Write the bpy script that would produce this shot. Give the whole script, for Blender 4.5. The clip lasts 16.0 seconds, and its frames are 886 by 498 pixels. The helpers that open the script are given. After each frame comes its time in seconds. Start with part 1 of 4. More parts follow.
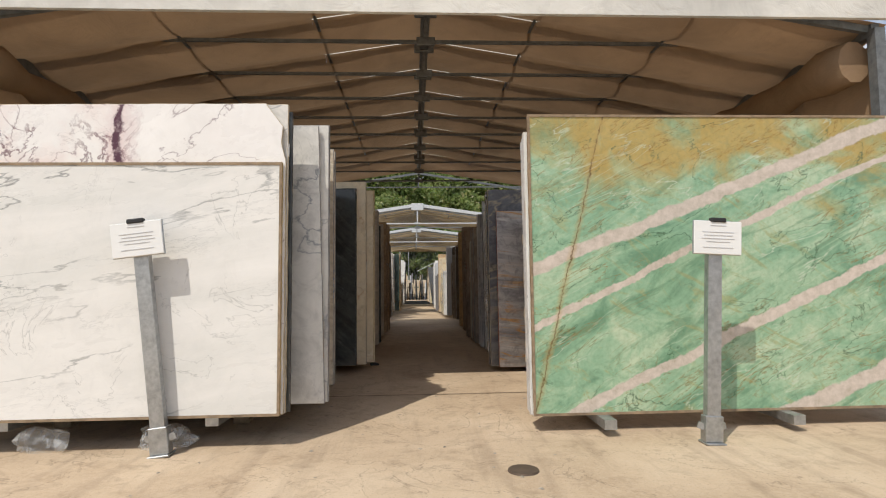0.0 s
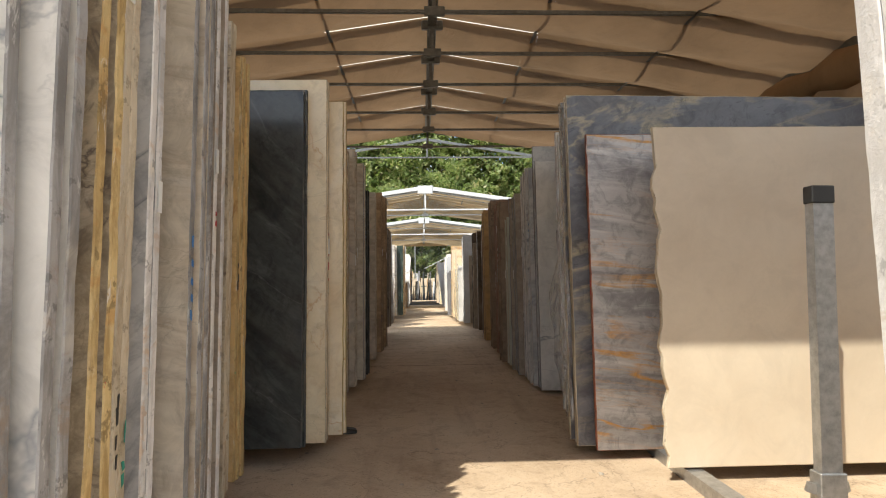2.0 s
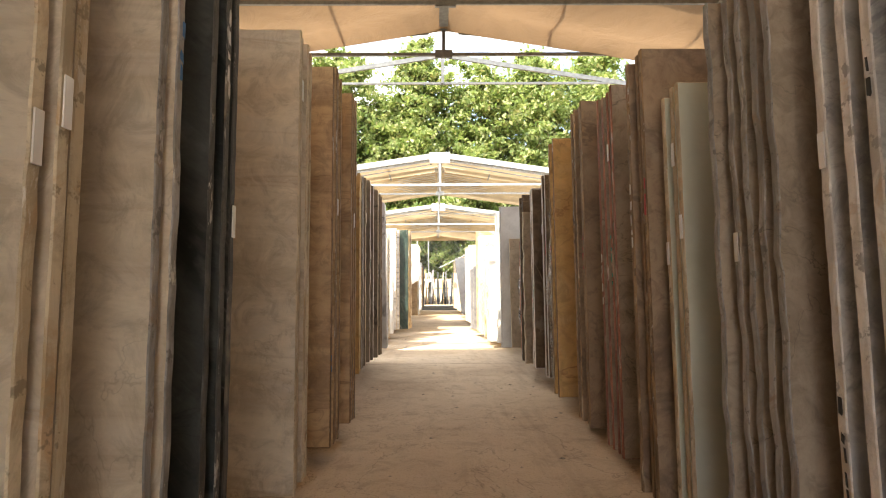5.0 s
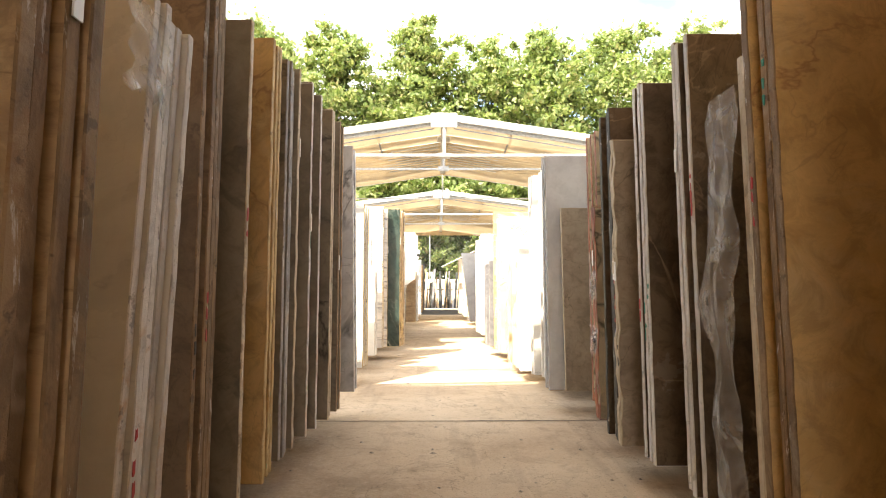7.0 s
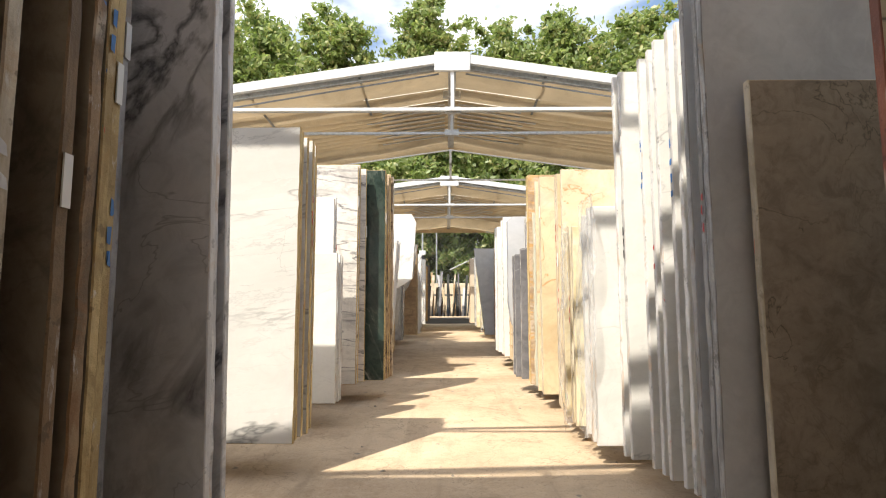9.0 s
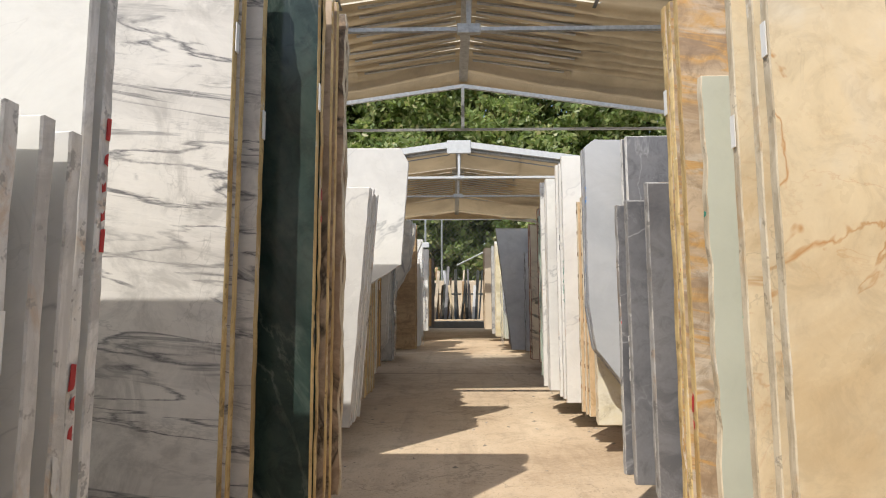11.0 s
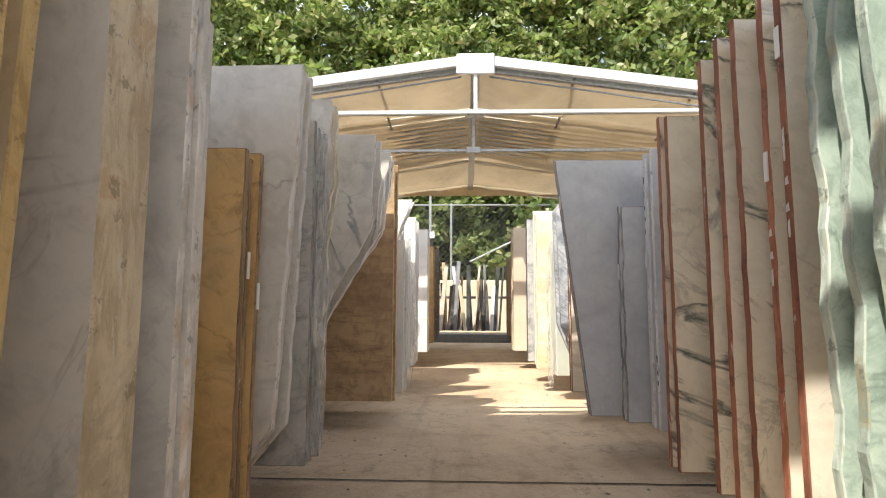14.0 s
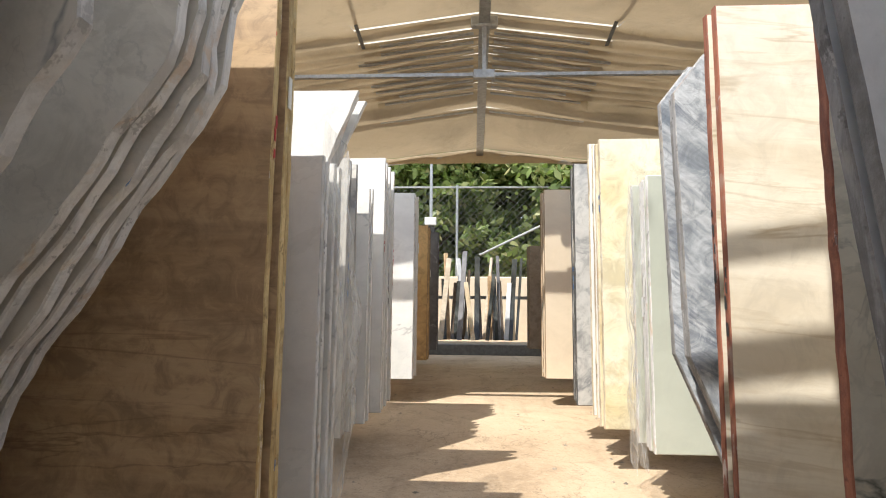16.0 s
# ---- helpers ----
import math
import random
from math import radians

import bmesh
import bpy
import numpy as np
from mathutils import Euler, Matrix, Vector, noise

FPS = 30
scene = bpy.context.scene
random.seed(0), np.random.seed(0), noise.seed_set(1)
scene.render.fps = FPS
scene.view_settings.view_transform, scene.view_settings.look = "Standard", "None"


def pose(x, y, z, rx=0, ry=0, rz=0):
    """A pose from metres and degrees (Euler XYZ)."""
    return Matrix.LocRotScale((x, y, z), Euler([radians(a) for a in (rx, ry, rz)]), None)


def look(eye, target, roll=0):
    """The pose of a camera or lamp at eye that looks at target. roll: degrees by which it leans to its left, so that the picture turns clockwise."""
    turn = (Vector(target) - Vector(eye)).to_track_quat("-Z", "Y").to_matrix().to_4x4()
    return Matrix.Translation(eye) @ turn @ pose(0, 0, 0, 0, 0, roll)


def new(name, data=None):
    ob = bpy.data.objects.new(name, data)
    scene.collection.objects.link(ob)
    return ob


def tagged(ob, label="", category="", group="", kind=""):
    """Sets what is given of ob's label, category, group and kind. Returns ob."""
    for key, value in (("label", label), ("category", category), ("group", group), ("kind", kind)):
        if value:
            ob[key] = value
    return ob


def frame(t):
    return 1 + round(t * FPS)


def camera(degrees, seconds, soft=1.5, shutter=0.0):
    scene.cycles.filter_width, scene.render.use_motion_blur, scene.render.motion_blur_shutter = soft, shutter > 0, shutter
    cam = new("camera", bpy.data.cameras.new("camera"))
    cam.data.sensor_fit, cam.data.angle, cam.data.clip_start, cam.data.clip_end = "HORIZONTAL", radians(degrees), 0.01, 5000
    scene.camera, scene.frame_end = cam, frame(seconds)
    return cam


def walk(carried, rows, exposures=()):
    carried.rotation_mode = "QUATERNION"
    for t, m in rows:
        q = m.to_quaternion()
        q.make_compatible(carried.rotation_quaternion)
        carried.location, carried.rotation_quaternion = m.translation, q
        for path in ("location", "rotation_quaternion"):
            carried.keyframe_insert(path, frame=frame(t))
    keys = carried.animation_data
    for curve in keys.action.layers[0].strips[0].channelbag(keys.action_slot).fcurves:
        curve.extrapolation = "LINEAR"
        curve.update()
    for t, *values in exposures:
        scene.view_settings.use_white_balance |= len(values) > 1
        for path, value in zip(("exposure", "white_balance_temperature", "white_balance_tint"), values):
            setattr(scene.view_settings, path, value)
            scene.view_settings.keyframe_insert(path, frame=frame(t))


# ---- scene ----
# ---------- camera ----------
cam = camera(76.4, 16.0, soft=1.1)
METRES, EYE, TILT, LEAN, TURN = 19.5, 0.885, 0.0, 0.0, -2.87
ROWS = [
    (0.0, 0.0000, 0.0000, 0.0000, -0.10, 3.69, 0.75),
    (0.5, -0.0037, 0.0341, -0.0005, -0.16, 3.54, 0.96),
    (1.0, -0.0040, 0.0754, -0.0006, 0.23, 3.45, 0.70),
    (1.5, -0.0064, 0.1202, -0.0006, 0.60, 3.67, 0.40),
    (2.0, -0.0081, 0.1565, -0.0002, 0.60, 3.59, 0.75),
    (2.5, -0.0088, 0.1939, 0.0008, 0.95, 3.59, 0.80),
    (3.0, -0.0095, 0.2282, -0.0005, 1.05, 3.94, 0.85),
    (3.5, -0.0098, 0.2618, 0.0007, 1.10, 3.84, 0.65),
    (4.0, -0.0118, 0.2931, -0.0000, 2.03, 3.71, 0.70),
    (6.5, -0.0209, 0.4563, -0.0014, 2.15, 4.00, 0.20),
    (7.0, -0.0224, 0.4890, -0.0014, 2.34, 3.96, 0.10),
    (7.5, -0.0237, 0.5184, -0.0022, 2.52, 4.36, 0.10),
    (8.0, -0.0233, 0.5478, -0.0010, 2.91, 4.13, 0.10),
    (8.5, -0.0243, 0.5772, -0.0014, 3.27, 4.32, 0.00),
    (9.0, -0.0271, 0.6089, -0.0030, 3.20, 4.59, 0.10),
    (11.5, -0.0396, 0.7780, -0.0038, 3.94, 4.51, 0.15),
    (12.0, -0.0414, 0.8057, -0.0046, 4.24, 5.08, 0.10),
    (12.5, -0.0437, 0.8369, -0.0045, 4.36, 4.93, 0.25),
    (13.0, -0.0442, 0.8665, -0.0047, 4.63, 4.95, 0.15),
    (13.5, -0.0450, 0.8965, -0.0047, 4.67, 5.09, -0.10),
    (14.0, -0.0462, 0.9257, -0.0046, 4.84, 4.94, -0.20),
    (14.5, -0.0469, 0.9572, -0.0053, 4.99, 5.09, -0.15),
    (15.0, -0.0474, 0.9861, -0.0050, 5.33, 4.90, -0.20),
    (15.5, -0.0483, 1.0198, -0.0065, 5.61, 5.24, -0.60),
    (16.0, -0.0500, 1.0468, -0.0058, 5.83, 5.08, -0.50),
]
EXPOSURES = [(0.0, -0.32, 6500, 10), (1.1, -0.28, 6500, 10), (1.5, 0.02, 6550, 9), (1.8, 0.34, 6600, 8), (2.3, 1.10, 6700, 8), (2.8, 1.80, 6800, 8), (3.5, 2.06, 6800, 8),
             (4.2, 1.80, 7000, 9), (6.3, 2.38, 7500, 10), (7.0, 2.12, 7500, 10), (7.8, 1.80, 7500, 10), (8.4, 1.36, 7600, 11), (9.0, 0.78, 6900, 10),
             (11.3, 0.15, 6500, 10), (12.5, 0.02, 6500, 10), (13.0, 0.08, 6600, 10), (13.6, 0.62, 6700, 10), (14.5, 1.18, 6600, 10), (15.2, 0.90, 6500, 10), (16.0, 0.70, 6400, 10)]
walk(cam, [(t, pose(0, 0, EYE, TILT, LEAN, TURN) @ pose(METRES * x, METRES * y, METRES * z, 90 + pitch, roll, yaw)) for t, x, y, z, yaw, pitch, roll in ROWS], EXPOSURES)

# ---------- world and sun ----------
# per metre of fall the sunlight goes 0.42 m along +x and 0.55 m along +y
SUN_X, SUN_Y = 0.42, 0.55
SUN_UP = math.atan2(1, math.hypot(SUN_X, SUN_Y))
world = bpy.data.worlds.new("sky")
scene.world = world
world.use_nodes = True
wt = world.node_tree
for n in list(wt.nodes):
    wt.nodes.remove(n)
w_out = wt.nodes.new("ShaderNodeOutputWorld")
w_bg = wt.nodes.new("ShaderNodeBackground")
w_sky = wt.nodes.new("ShaderNodeTexSky")
w_sky.sky_type, w_sky.sun_disc = "NISHITA", False
w_sky.sun_elevation = SUN_UP
w_sky.sun_rotation = math.atan2(-SUN_X, -SUN_Y)
w_sky.air_density, w_sky.dust_density = 1.0, 1.5
w_co = wt.nodes.new("ShaderNodeTexCoord")
w_map = wt.nodes.new("ShaderNodeMapping")
w_map.inputs["Scale"].default_value = (1.0, 1.0, 2.2)
w_map.inputs["Location"].default_value = (0.35, 0.1, 0.0)
w_noise = wt.nodes.new("ShaderNodeTexNoise")
w_noise.inputs["Scale"].default_value = 2.4
w_noise.inputs["Detail"].default_value = 7
w_noise.inputs["Roughness"].default_value = 0.55
w_ramp = wt.nodes.new("ShaderNodeValToRGB")
w_ramp.color_ramp.elements[0].position = 0.44
w_ramp.color_ramp.elements[1].position = 0.60
w_mix = wt.nodes.new("ShaderNodeMix")
w_mix.data_type = "RGBA"
w_mix.inputs["B"].default_value = (6.4, 6.7, 7.2, 1)
wt.links.new(w_co.outputs["Generated"], w_map.inputs["Vector"])
wt.links.new(w_map.outputs["Vector"], w_noise.inputs["Vector"])
wt.links.new(w_noise.outputs["Fac"], w_ramp.inputs["Fac"])
wt.links.new(w_ramp.outputs["Color"], w_mix.inputs["Factor"])
wt.links.new(w_sky.outputs["Color"], w_mix.inputs["A"])
wt.links.new(w_mix.outputs["Result"], w_bg.inputs["Color"])
w_bg.inputs["Strength"].default_value = 0.15
wt.links.new(w_bg.outputs["Background"], w_out.inputs["Surface"])
sun = new("sun", bpy.data.lights.new("sun", "SUN"))
sun.data.energy, sun.data.angle, sun.data.color = 4.0, radians(0.53), (1.0, 0.95, 0.87)
sun.matrix_world = look((-SUN_X * 20, -SUN_Y * 20, 20), (0, 0, 0))


# ---------- materials ----------
def rgb(c):
    return (c[0], c[1], c[2], 1.0)


class Nodes:
    """A small wrapper to wire procedural materials."""

    def __init__(self, name, rough=0.5, metal=0.0, spec=0.5, mat=None):
        self.mat = mat or bpy.data.materials.new(name)
        self.mat.use_nodes = True
        self.t = self.mat.node_tree
        self.bsdf = self.t.nodes["Principled BSDF"]
        if mat:
            return
        self.bsdf.inputs["Roughness"].default_value = rough
        self.bsdf.inputs["Metallic"].default_value = metal
        self.bsdf.inputs["Specular IOR Level"].default_value = spec

    def add(self, kind, **kw):
        n = self.t.nodes.new(kind)
        for key, value in kw.items():
            n.inputs[key.replace("_", " ")].default_value = value
        return n

    def link(self, a, b):
        self.t.links.new(a, b)

    def coords(self, scale=(1, 1, 1), turn=(0, 0, 0), shuffle=True):
        """Object coordinates, shifted by a random step from thing to thing."""
        co = self.add("ShaderNodeTexCoord")
        src = co.outputs["Object"]
        if shuffle:
            info = self.add("ShaderNodeObjectInfo")
            mul = self.add("ShaderNodeMath")
            mul.operation = "MULTIPLY"
            mul.inputs[1].default_value = 37.0
            self.link(info.outputs["Random"], mul.inputs[0])
            plus = self.add("ShaderNodeVectorMath")
            plus.operation = "ADD"
            self.link(src, plus.inputs[0])
            self.link(mul.outputs[0], plus.inputs[1])
            src = plus.outputs[0]
        m = self.add("ShaderNodeMapping")
        m.vector_type = "TEXTURE"
        m.inputs["Scale"].default_value = [1 / a for a in scale]
        m.inputs["Rotation"].default_value = [radians(a) for a in turn]
        self.link(src, m.inputs["Vector"])
        return m.outputs["Vector"]

    def noise(self, vec, scale, detail=5, rough=0.6, distort=0.0):
        n = self.add("ShaderNodeTexNoise", Scale=scale, Detail=detail, Roughness=rough, Distortion=distort)
        self.link(vec, n.inputs["Vector"])
        return n.outputs["Fac"]

    def ramp(self, fac, stops):
        r = self.add("ShaderNodeValToRGB")
        els = r.color_ramp.elements
        els[0].position, els[0].color = stops[0][0], rgb(stops[0][1])
        els[1].position, els[1].color = stops[-1][0], rgb(stops[-1][1])
        for p, c in stops[1:-1]:
            e = els.new(p)
            e.color = rgb(c)
        self.link(fac, r.inputs["Fac"])
        return r.outputs["Color"]

    def grey(self, fac, a, b, lo=0.0, hi=1.0):
        return self.ramp(fac, [(a, (lo,) * 3), (b, (hi,) * 3)])

    def mix(self, fac, a, b, mode="MIX"):
        m = self.add("ShaderNodeMix")
        m.data_type, m.blend_type = "RGBA", mode
        for sock, v in (("Factor", fac), ("A", a), ("B", b)):
            if isinstance(v, bpy.types.NodeSocket):
                self.link(v, m.inputs[sock])
            elif sock == "Factor":
                m.inputs[sock].default_value = v
            else:
                m.inputs[sock].default_value = rgb(v)
        return m.outputs["Result"]

    def vein(self, vec, scale, width, detail=4, distort=1.0, rough=0.55):
        """Thin lines where a noise field crosses its middle: 1 on the line, 0 off it."""
        f = self.noise(vec, scale, detail, rough, distort)
        sub = self.add("ShaderNodeMath")
        sub.operation = "SUBTRACT"
        sub.inputs[1].default_value = 0.5
        self.link(f, sub.inputs[0])
        ab = self.add("ShaderNodeMath")
        ab.operation = "ABSOLUTE"
        self.link(sub.outputs[0], ab.inputs[0])
        return self.grey(ab.outputs[0], 0.0, width, 1.0, 0.0)

    def times(self, a, b):
        m = self.add("ShaderNodeMath")
        m.operation = "MULTIPLY"
        for i, v in enumerate((a, b)):
            if isinstance(v, bpy.types.NodeSocket):
                self.link(v, m.inputs[i])
            else:
                m.inputs[i].default_value = v
        return m.outputs[0]

    def bump(self, fac, strength=0.2, distance=0.005):
        b = self.add("ShaderNodeBump", Strength=strength, Distance=distance)
        self.link(fac, b.inputs["Height"])
        self.link(b.outputs["Normal"], self.bsdf.inputs["Normal"])

    def colour(self, c):
        if isinstance(c, bpy.types.NodeSocket):
            self.link(c, self.bsdf.inputs["Base Color"])
        else:
            self.bsdf.inputs["Base Color"].default_value = rgb(c)


def stone(name, pale, dark, vein=None, vein_scale=1.2, vein_width=0.02, cloud=1.5, second=None, speck=0.0, stretch=(1, 1, 1), turn=(0, 25, 0),
          rough=0.28, distort=0.7, vein_mask=(0.4, 0.58), mottle=0.55, crack=0.35):
    """Polished or honed stone: clouds of two colours, masked veins, grain, dusty gloss."""
    n = Nodes(name, rough)
    v = n.coords(stretch, turn)
    big = n.noise(v, cloud, 7, 0.62, 0.6)
    c = n.ramp(big, [(0.38, dark), (0.54, pale), (0.70, tuple(min(1, a * 1.08) for a in pale))])
    if second:
        c = n.mix(n.grey(n.noise(v, cloud * 1.7, 5, 0.6, 1.0), 0.52, 0.68), c, second)
    if vein:
        mask = n.grey(n.noise(v, vein_scale * 0.8, 3), vein_mask[0], vein_mask[1])
        c = n.mix(n.times(n.vein(v, vein_scale, vein_width, 6, distort), mask), c, vein)
        c = n.mix(n.times(n.times(n.vein(v, vein_scale * 2.6, vein_width * 1.2, 6, distort * 0.6, 0.65), n.grey(n.noise(v, vein_scale * 1.3, 3), 0.48, 0.66)), 0.4), c, vein)
    w = n.coords((1, 1, 1), (0, 18, 0))
    mid = n.noise(w, cloud * 5.5, 8, 0.72, 0.9)
    c = n.mix(n.grey(mid, 0.49, 0.62, 0.0, mottle), c, tuple(a * 0.62 for a in dark))
    c = n.mix(n.grey(mid, 0.36, 0.46, mottle * 0.8, 0.0), c, tuple(min(1, a * 1.18) for a in pale))
    if crack:
        c = n.mix(n.times(n.times(n.vein(w, 2.3, 0.006, 5, 0.9, 0.6), n.grey(n.noise(w, 1.9, 2), 0.47, 0.56)), crack), c, tuple(a * 0.4 for a in dark))
    fine = n.noise(v, 55, 4, 0.7)
    c = n.mix(n.grey(fine, 0.3, 0.75, 0.0, 0.2 + speck), c, dark)
    dust = n.noise(v, 3.3, 5, 0.65)
    c = n.mix(n.grey(dust, 0.5, 0.8, 0.0, 0.10), c, (0.55, 0.50, 0.42))
    n.colour(c)
    n.link(n.grey(dust, 0.3, 0.75, rough * 0.75, rough * 1.7), n.bsdf.inputs["Roughness"])
    n.bump(fine, 0.05, 0.002)
    return n.mat


def edge(name, base, other, marks=0.0, rough=0.7, paint=((0.6, 0.04, 0.03), (0.05, 0.2, 0.5), (0.03, 0.35, 0.2))):
    """Sawn or resin-coated slab edge: streaks along the height, chips, some paint marks."""
    n = Nodes(name, rough)
    v = n.coords((6, 6, 1.3), (0, 0, 0))
    w = n.coords((1, 1, 1), (0, 0, 0))
    c = n.ramp(n.noise(v, 3, 6, 0.65, 0.5), [(0.42, other), (0.53, base), (0.66, tuple(min(1, a * 1.12) for a in base))])
    c = n.mix(n.grey(n.noise(w, 30, 5, 0.7), 0.55, 0.75, 0.0, 0.5), c, tuple(a * 0.55 for a in other))
    c = n.mix(n.grey(n.noise(w, 5, 3), 0.6, 0.7, 0.0, 0.5), c, (0.75, 0.68, 0.55))
    c = n.mix(n.grey(n.noise(w, 2.2, 7, 0.72, 1.2), 0.50, 0.60, 0.0, 0.7), c, tuple(a * 0.7 for a in other))
    c = n.mix(n.grey(n.noise(w, 3.4, 6, 0.7, 1.5), 0.56, 0.64, 0.0, 0.6), c, (base[0] * 0.75, base[1] * 0.52, base[2] * 0.32))
    scuff = n.coords((9, 9, 2.2), (0, 0, 0))
    c = n.mix(n.grey(n.noise(scuff, 2.6, 6, 0.75, 0.6), 0.60, 0.64, 0.0, 0.65), c, (0.80, 0.78, 0.73))
    c = n.mix(n.grey(n.noise(w, 16, 4, 0.7), 0.60, 0.64, 0.0, 0.7), c, tuple(a * 0.4 for a in other))
    info = n.add("ShaderNodeObjectInfo")
    c = n.mix(n.grey(info.outputs["Random"], 0.0, 1.0, 0.0, 0.45), c, tuple(a * 0.75 for a in other))
    if marks:
        for k, p in enumerate(paint):
            u = n.coords((4, 4, 1.0), (0, 0, 40 * k + 11))
            c = n.mix(n.grey(n.noise(u, 3.6, 4, 0.7, 0.8), 0.75 - marks * 0.1, 0.76 - marks * 0.1, 0.0, 0.85), c, p)
    n.colour(c)
    n.bump(n.noise(w, 45, 5, 0.7), 0.5, 0.006)
    return n.mat


M = {}
M["white"] = stone("white_marble", (0.77, 0.75, 0.71), (0.69, 0.68, 0.64), (0.24, 0.24, 0.23), 1.5, 0.012, 1.1, stretch=(0.45, 1, 2.0), turn=(0, -9, 0), vein_mask=(0.44, 0.56), mottle=0.10, crack=0.5, distort=0.3)
M["white_purple"] = stone("purple_veined_marble", (0.82, 0.80, 0.77), (0.78, 0.75, 0.72), (0.30, 0.24, 0.25), 1.6, 0.006, 1.2, stretch=(0.7, 1, 1.3), vein_mask=(0.34, 0.46), distort=0.4, turn=(0, -20, 0), mottle=0.1, crack=0.6)
M["white_plain"] = stone("plain_white_marble", (0.81, 0.80, 0.76), (0.70, 0.69, 0.66), (0.48, 0.48, 0.47), 1.0, 0.006, 0.9, mottle=0.16, crack=0.12, distort=0.3, stretch=(0.7, 1, 1.4), turn=(0, -20, 0))
M["lined"] = stone("white_lined_marble", (0.72, 0.69, 0.64), (0.58, 0.55, 0.51), (0.09, 0.09, 0.10), 2.2, 0.026, 1.0, stretch=(0.6, 1, 4), turn=(0, 8, 0), vein_mask=(0.34, 0.5), distort=0.8)
M["grey"] = stone("grey_marble", (0.56, 0.55, 0.52), (0.33, 0.33, 0.33), (0.17, 0.18, 0.19), 1.6, 0.02, 1.6, stretch=(0.8, 1, 1.6), turn=(0, -40, 0))
M["grey_pale"] = stone("pale_grey_marble", (0.70, 0.675, 0.62), (0.57, 0.55, 0.505), (0.24, 0.25, 0.26), 1.4, 0.014, 1.3, mottle=0.35)
M["grey_veined"] = stone("dark_veined_grey_marble", (0.76, 0.77, 0.79), (0.62, 0.64, 0.66), (0.07, 0.07, 0.08), 2.4, 0.06, 1.6, second=(0.66, 0.68, 0.70), distort=1.2, turn=(0, -55, 0), stretch=(0.8, 1, 1.3), vein_mask=(0.38, 0.48), mottle=0.35, crack=0.6)
M["blue_grey"] = stone("blue_grey_limestone", (0.68, 0.70, 0.72), (0.53, 0.55, 0.58), (0.68, 0.69, 0.70), 1.4, 0.008, cloud=2.6, rough=0.5, second=(0.62, 0.64, 0.66), mottle=0.16, crack=0.1)
M["striped"] = stone("striped_grey_marble", (0.62, 0.64, 0.66), (0.22, 0.25, 0.29), (0.14, 0.16, 0.20), 3.0, 0.05, 2.4, stretch=(0.5, 1, 2.6), turn=(0, 40, 0))
# the second tone is lifted to paint in some sky sheen on the polish
M["dark"] = stone("dark_granite", (0.066, 0.072, 0.069), (0.022, 0.025, 0.025), (0.16, 0.16, 0.16), 1.0, 0.004, 1.8, speck=0.2, rough=0.14, stretch=(0.5, 1, 1.6), turn=(0, 40, 0), distort=0.5, vein_mask=(0.5, 0.62), second=(0.12, 0.128, 0.120), mottle=0.4)
M["dark_brown"] = stone("dark_brown_marble", (0.17, 0.125, 0.085), (0.09, 0.065, 0.045), (0.30, 0.22, 0.15), 1.6, 0.012, 2.0, rough=0.2)
M["dark_grey"] = stone("dark_grey_limestone", (0.20, 0.20, 0.21), (0.13, 0.13, 0.14), (0.42, 0.42, 0.42), 1.2, 0.006, 1.7, speck=0.15, rough=0.45)
M["green_dark"] = stone("dark_green_marble", (0.036, 0.060, 0.050), (0.014, 0.028, 0.024), (0.36, 0.38, 0.33), 1.6, 0.03, 2.0, rough=0.15, stretch=(1.4, 1, 0.6), turn=(0, -25, 0), distort=1.4, vein_mask=(0.56, 0.66))
M["grey_plain"] = stone("plain_light_grey_limestone", (0.56, 0.57, 0.58), (0.46, 0.48, 0.50), None, cloud=0.9, rough=0.5, mottle=0.14, crack=0.0)
M["cream"] = stone("cream_marble", (0.76, 0.65, 0.46), (0.64, 0.50, 0.31), (0.52, 0.27, 0.10), 1.4, 0.008, 1.4, second=(0.78, 0.70, 0.55), mottle=0.3)
M["ochre"] = stone("ochre_limestone", (0.68, 0.455, 0.195), (0.54, 0.34, 0.13), (0.34, 0.18, 0.07), 1.5, 0.012, 1.6, second=(0.62, 0.45, 0.24), rough=0.4)
M["tan"] = stone("tan_travertine", (0.54, 0.375, 0.21), (0.34, 0.22, 0.12), (0.27, 0.17, 0.09), 1.4, 0.01, 2.2, stretch=(0.35, 1, 2.6), turn=(0, 3, 0), rough=0.4, second=(0.44, 0.29, 0.15), crack=0.0)
M["tan_pale"] = stone("pale_orange_travertine", (0.70, 0.52, 0.32), (0.58, 0.40, 0.22), (0.48, 0.32, 0.16), 1.6, 0.01, 2.4, stretch=(0.5, 1, 1.6), turn=(0, 80, 0), rough=0.45, mottle=0.3, crack=0.0)
M["brown"] = stone("brown_stone", (0.33, 0.24, 0.16), (0.22, 0.15, 0.10), (0.15, 0.10, 0.07), 1.6, 0.02, 2.0, second=(0.38, 0.29, 0.2), rough=0.4)
M["taupe"] = stone("taupe_limestone", (0.41, 0.34, 0.26), (0.28, 0.225, 0.17), (0.12, 0.10, 0.07), 3.0, 0.006, 2.6, speck=0.15, second=(0.34, 0.28, 0.21), rough=0.5)
M["beige"] = stone("beige_limestone", (0.66, 0.56, 0.42), (0.58, 0.48, 0.35), None, cloud=0.8, rough=0.55, mottle=0.14, crack=0.0)
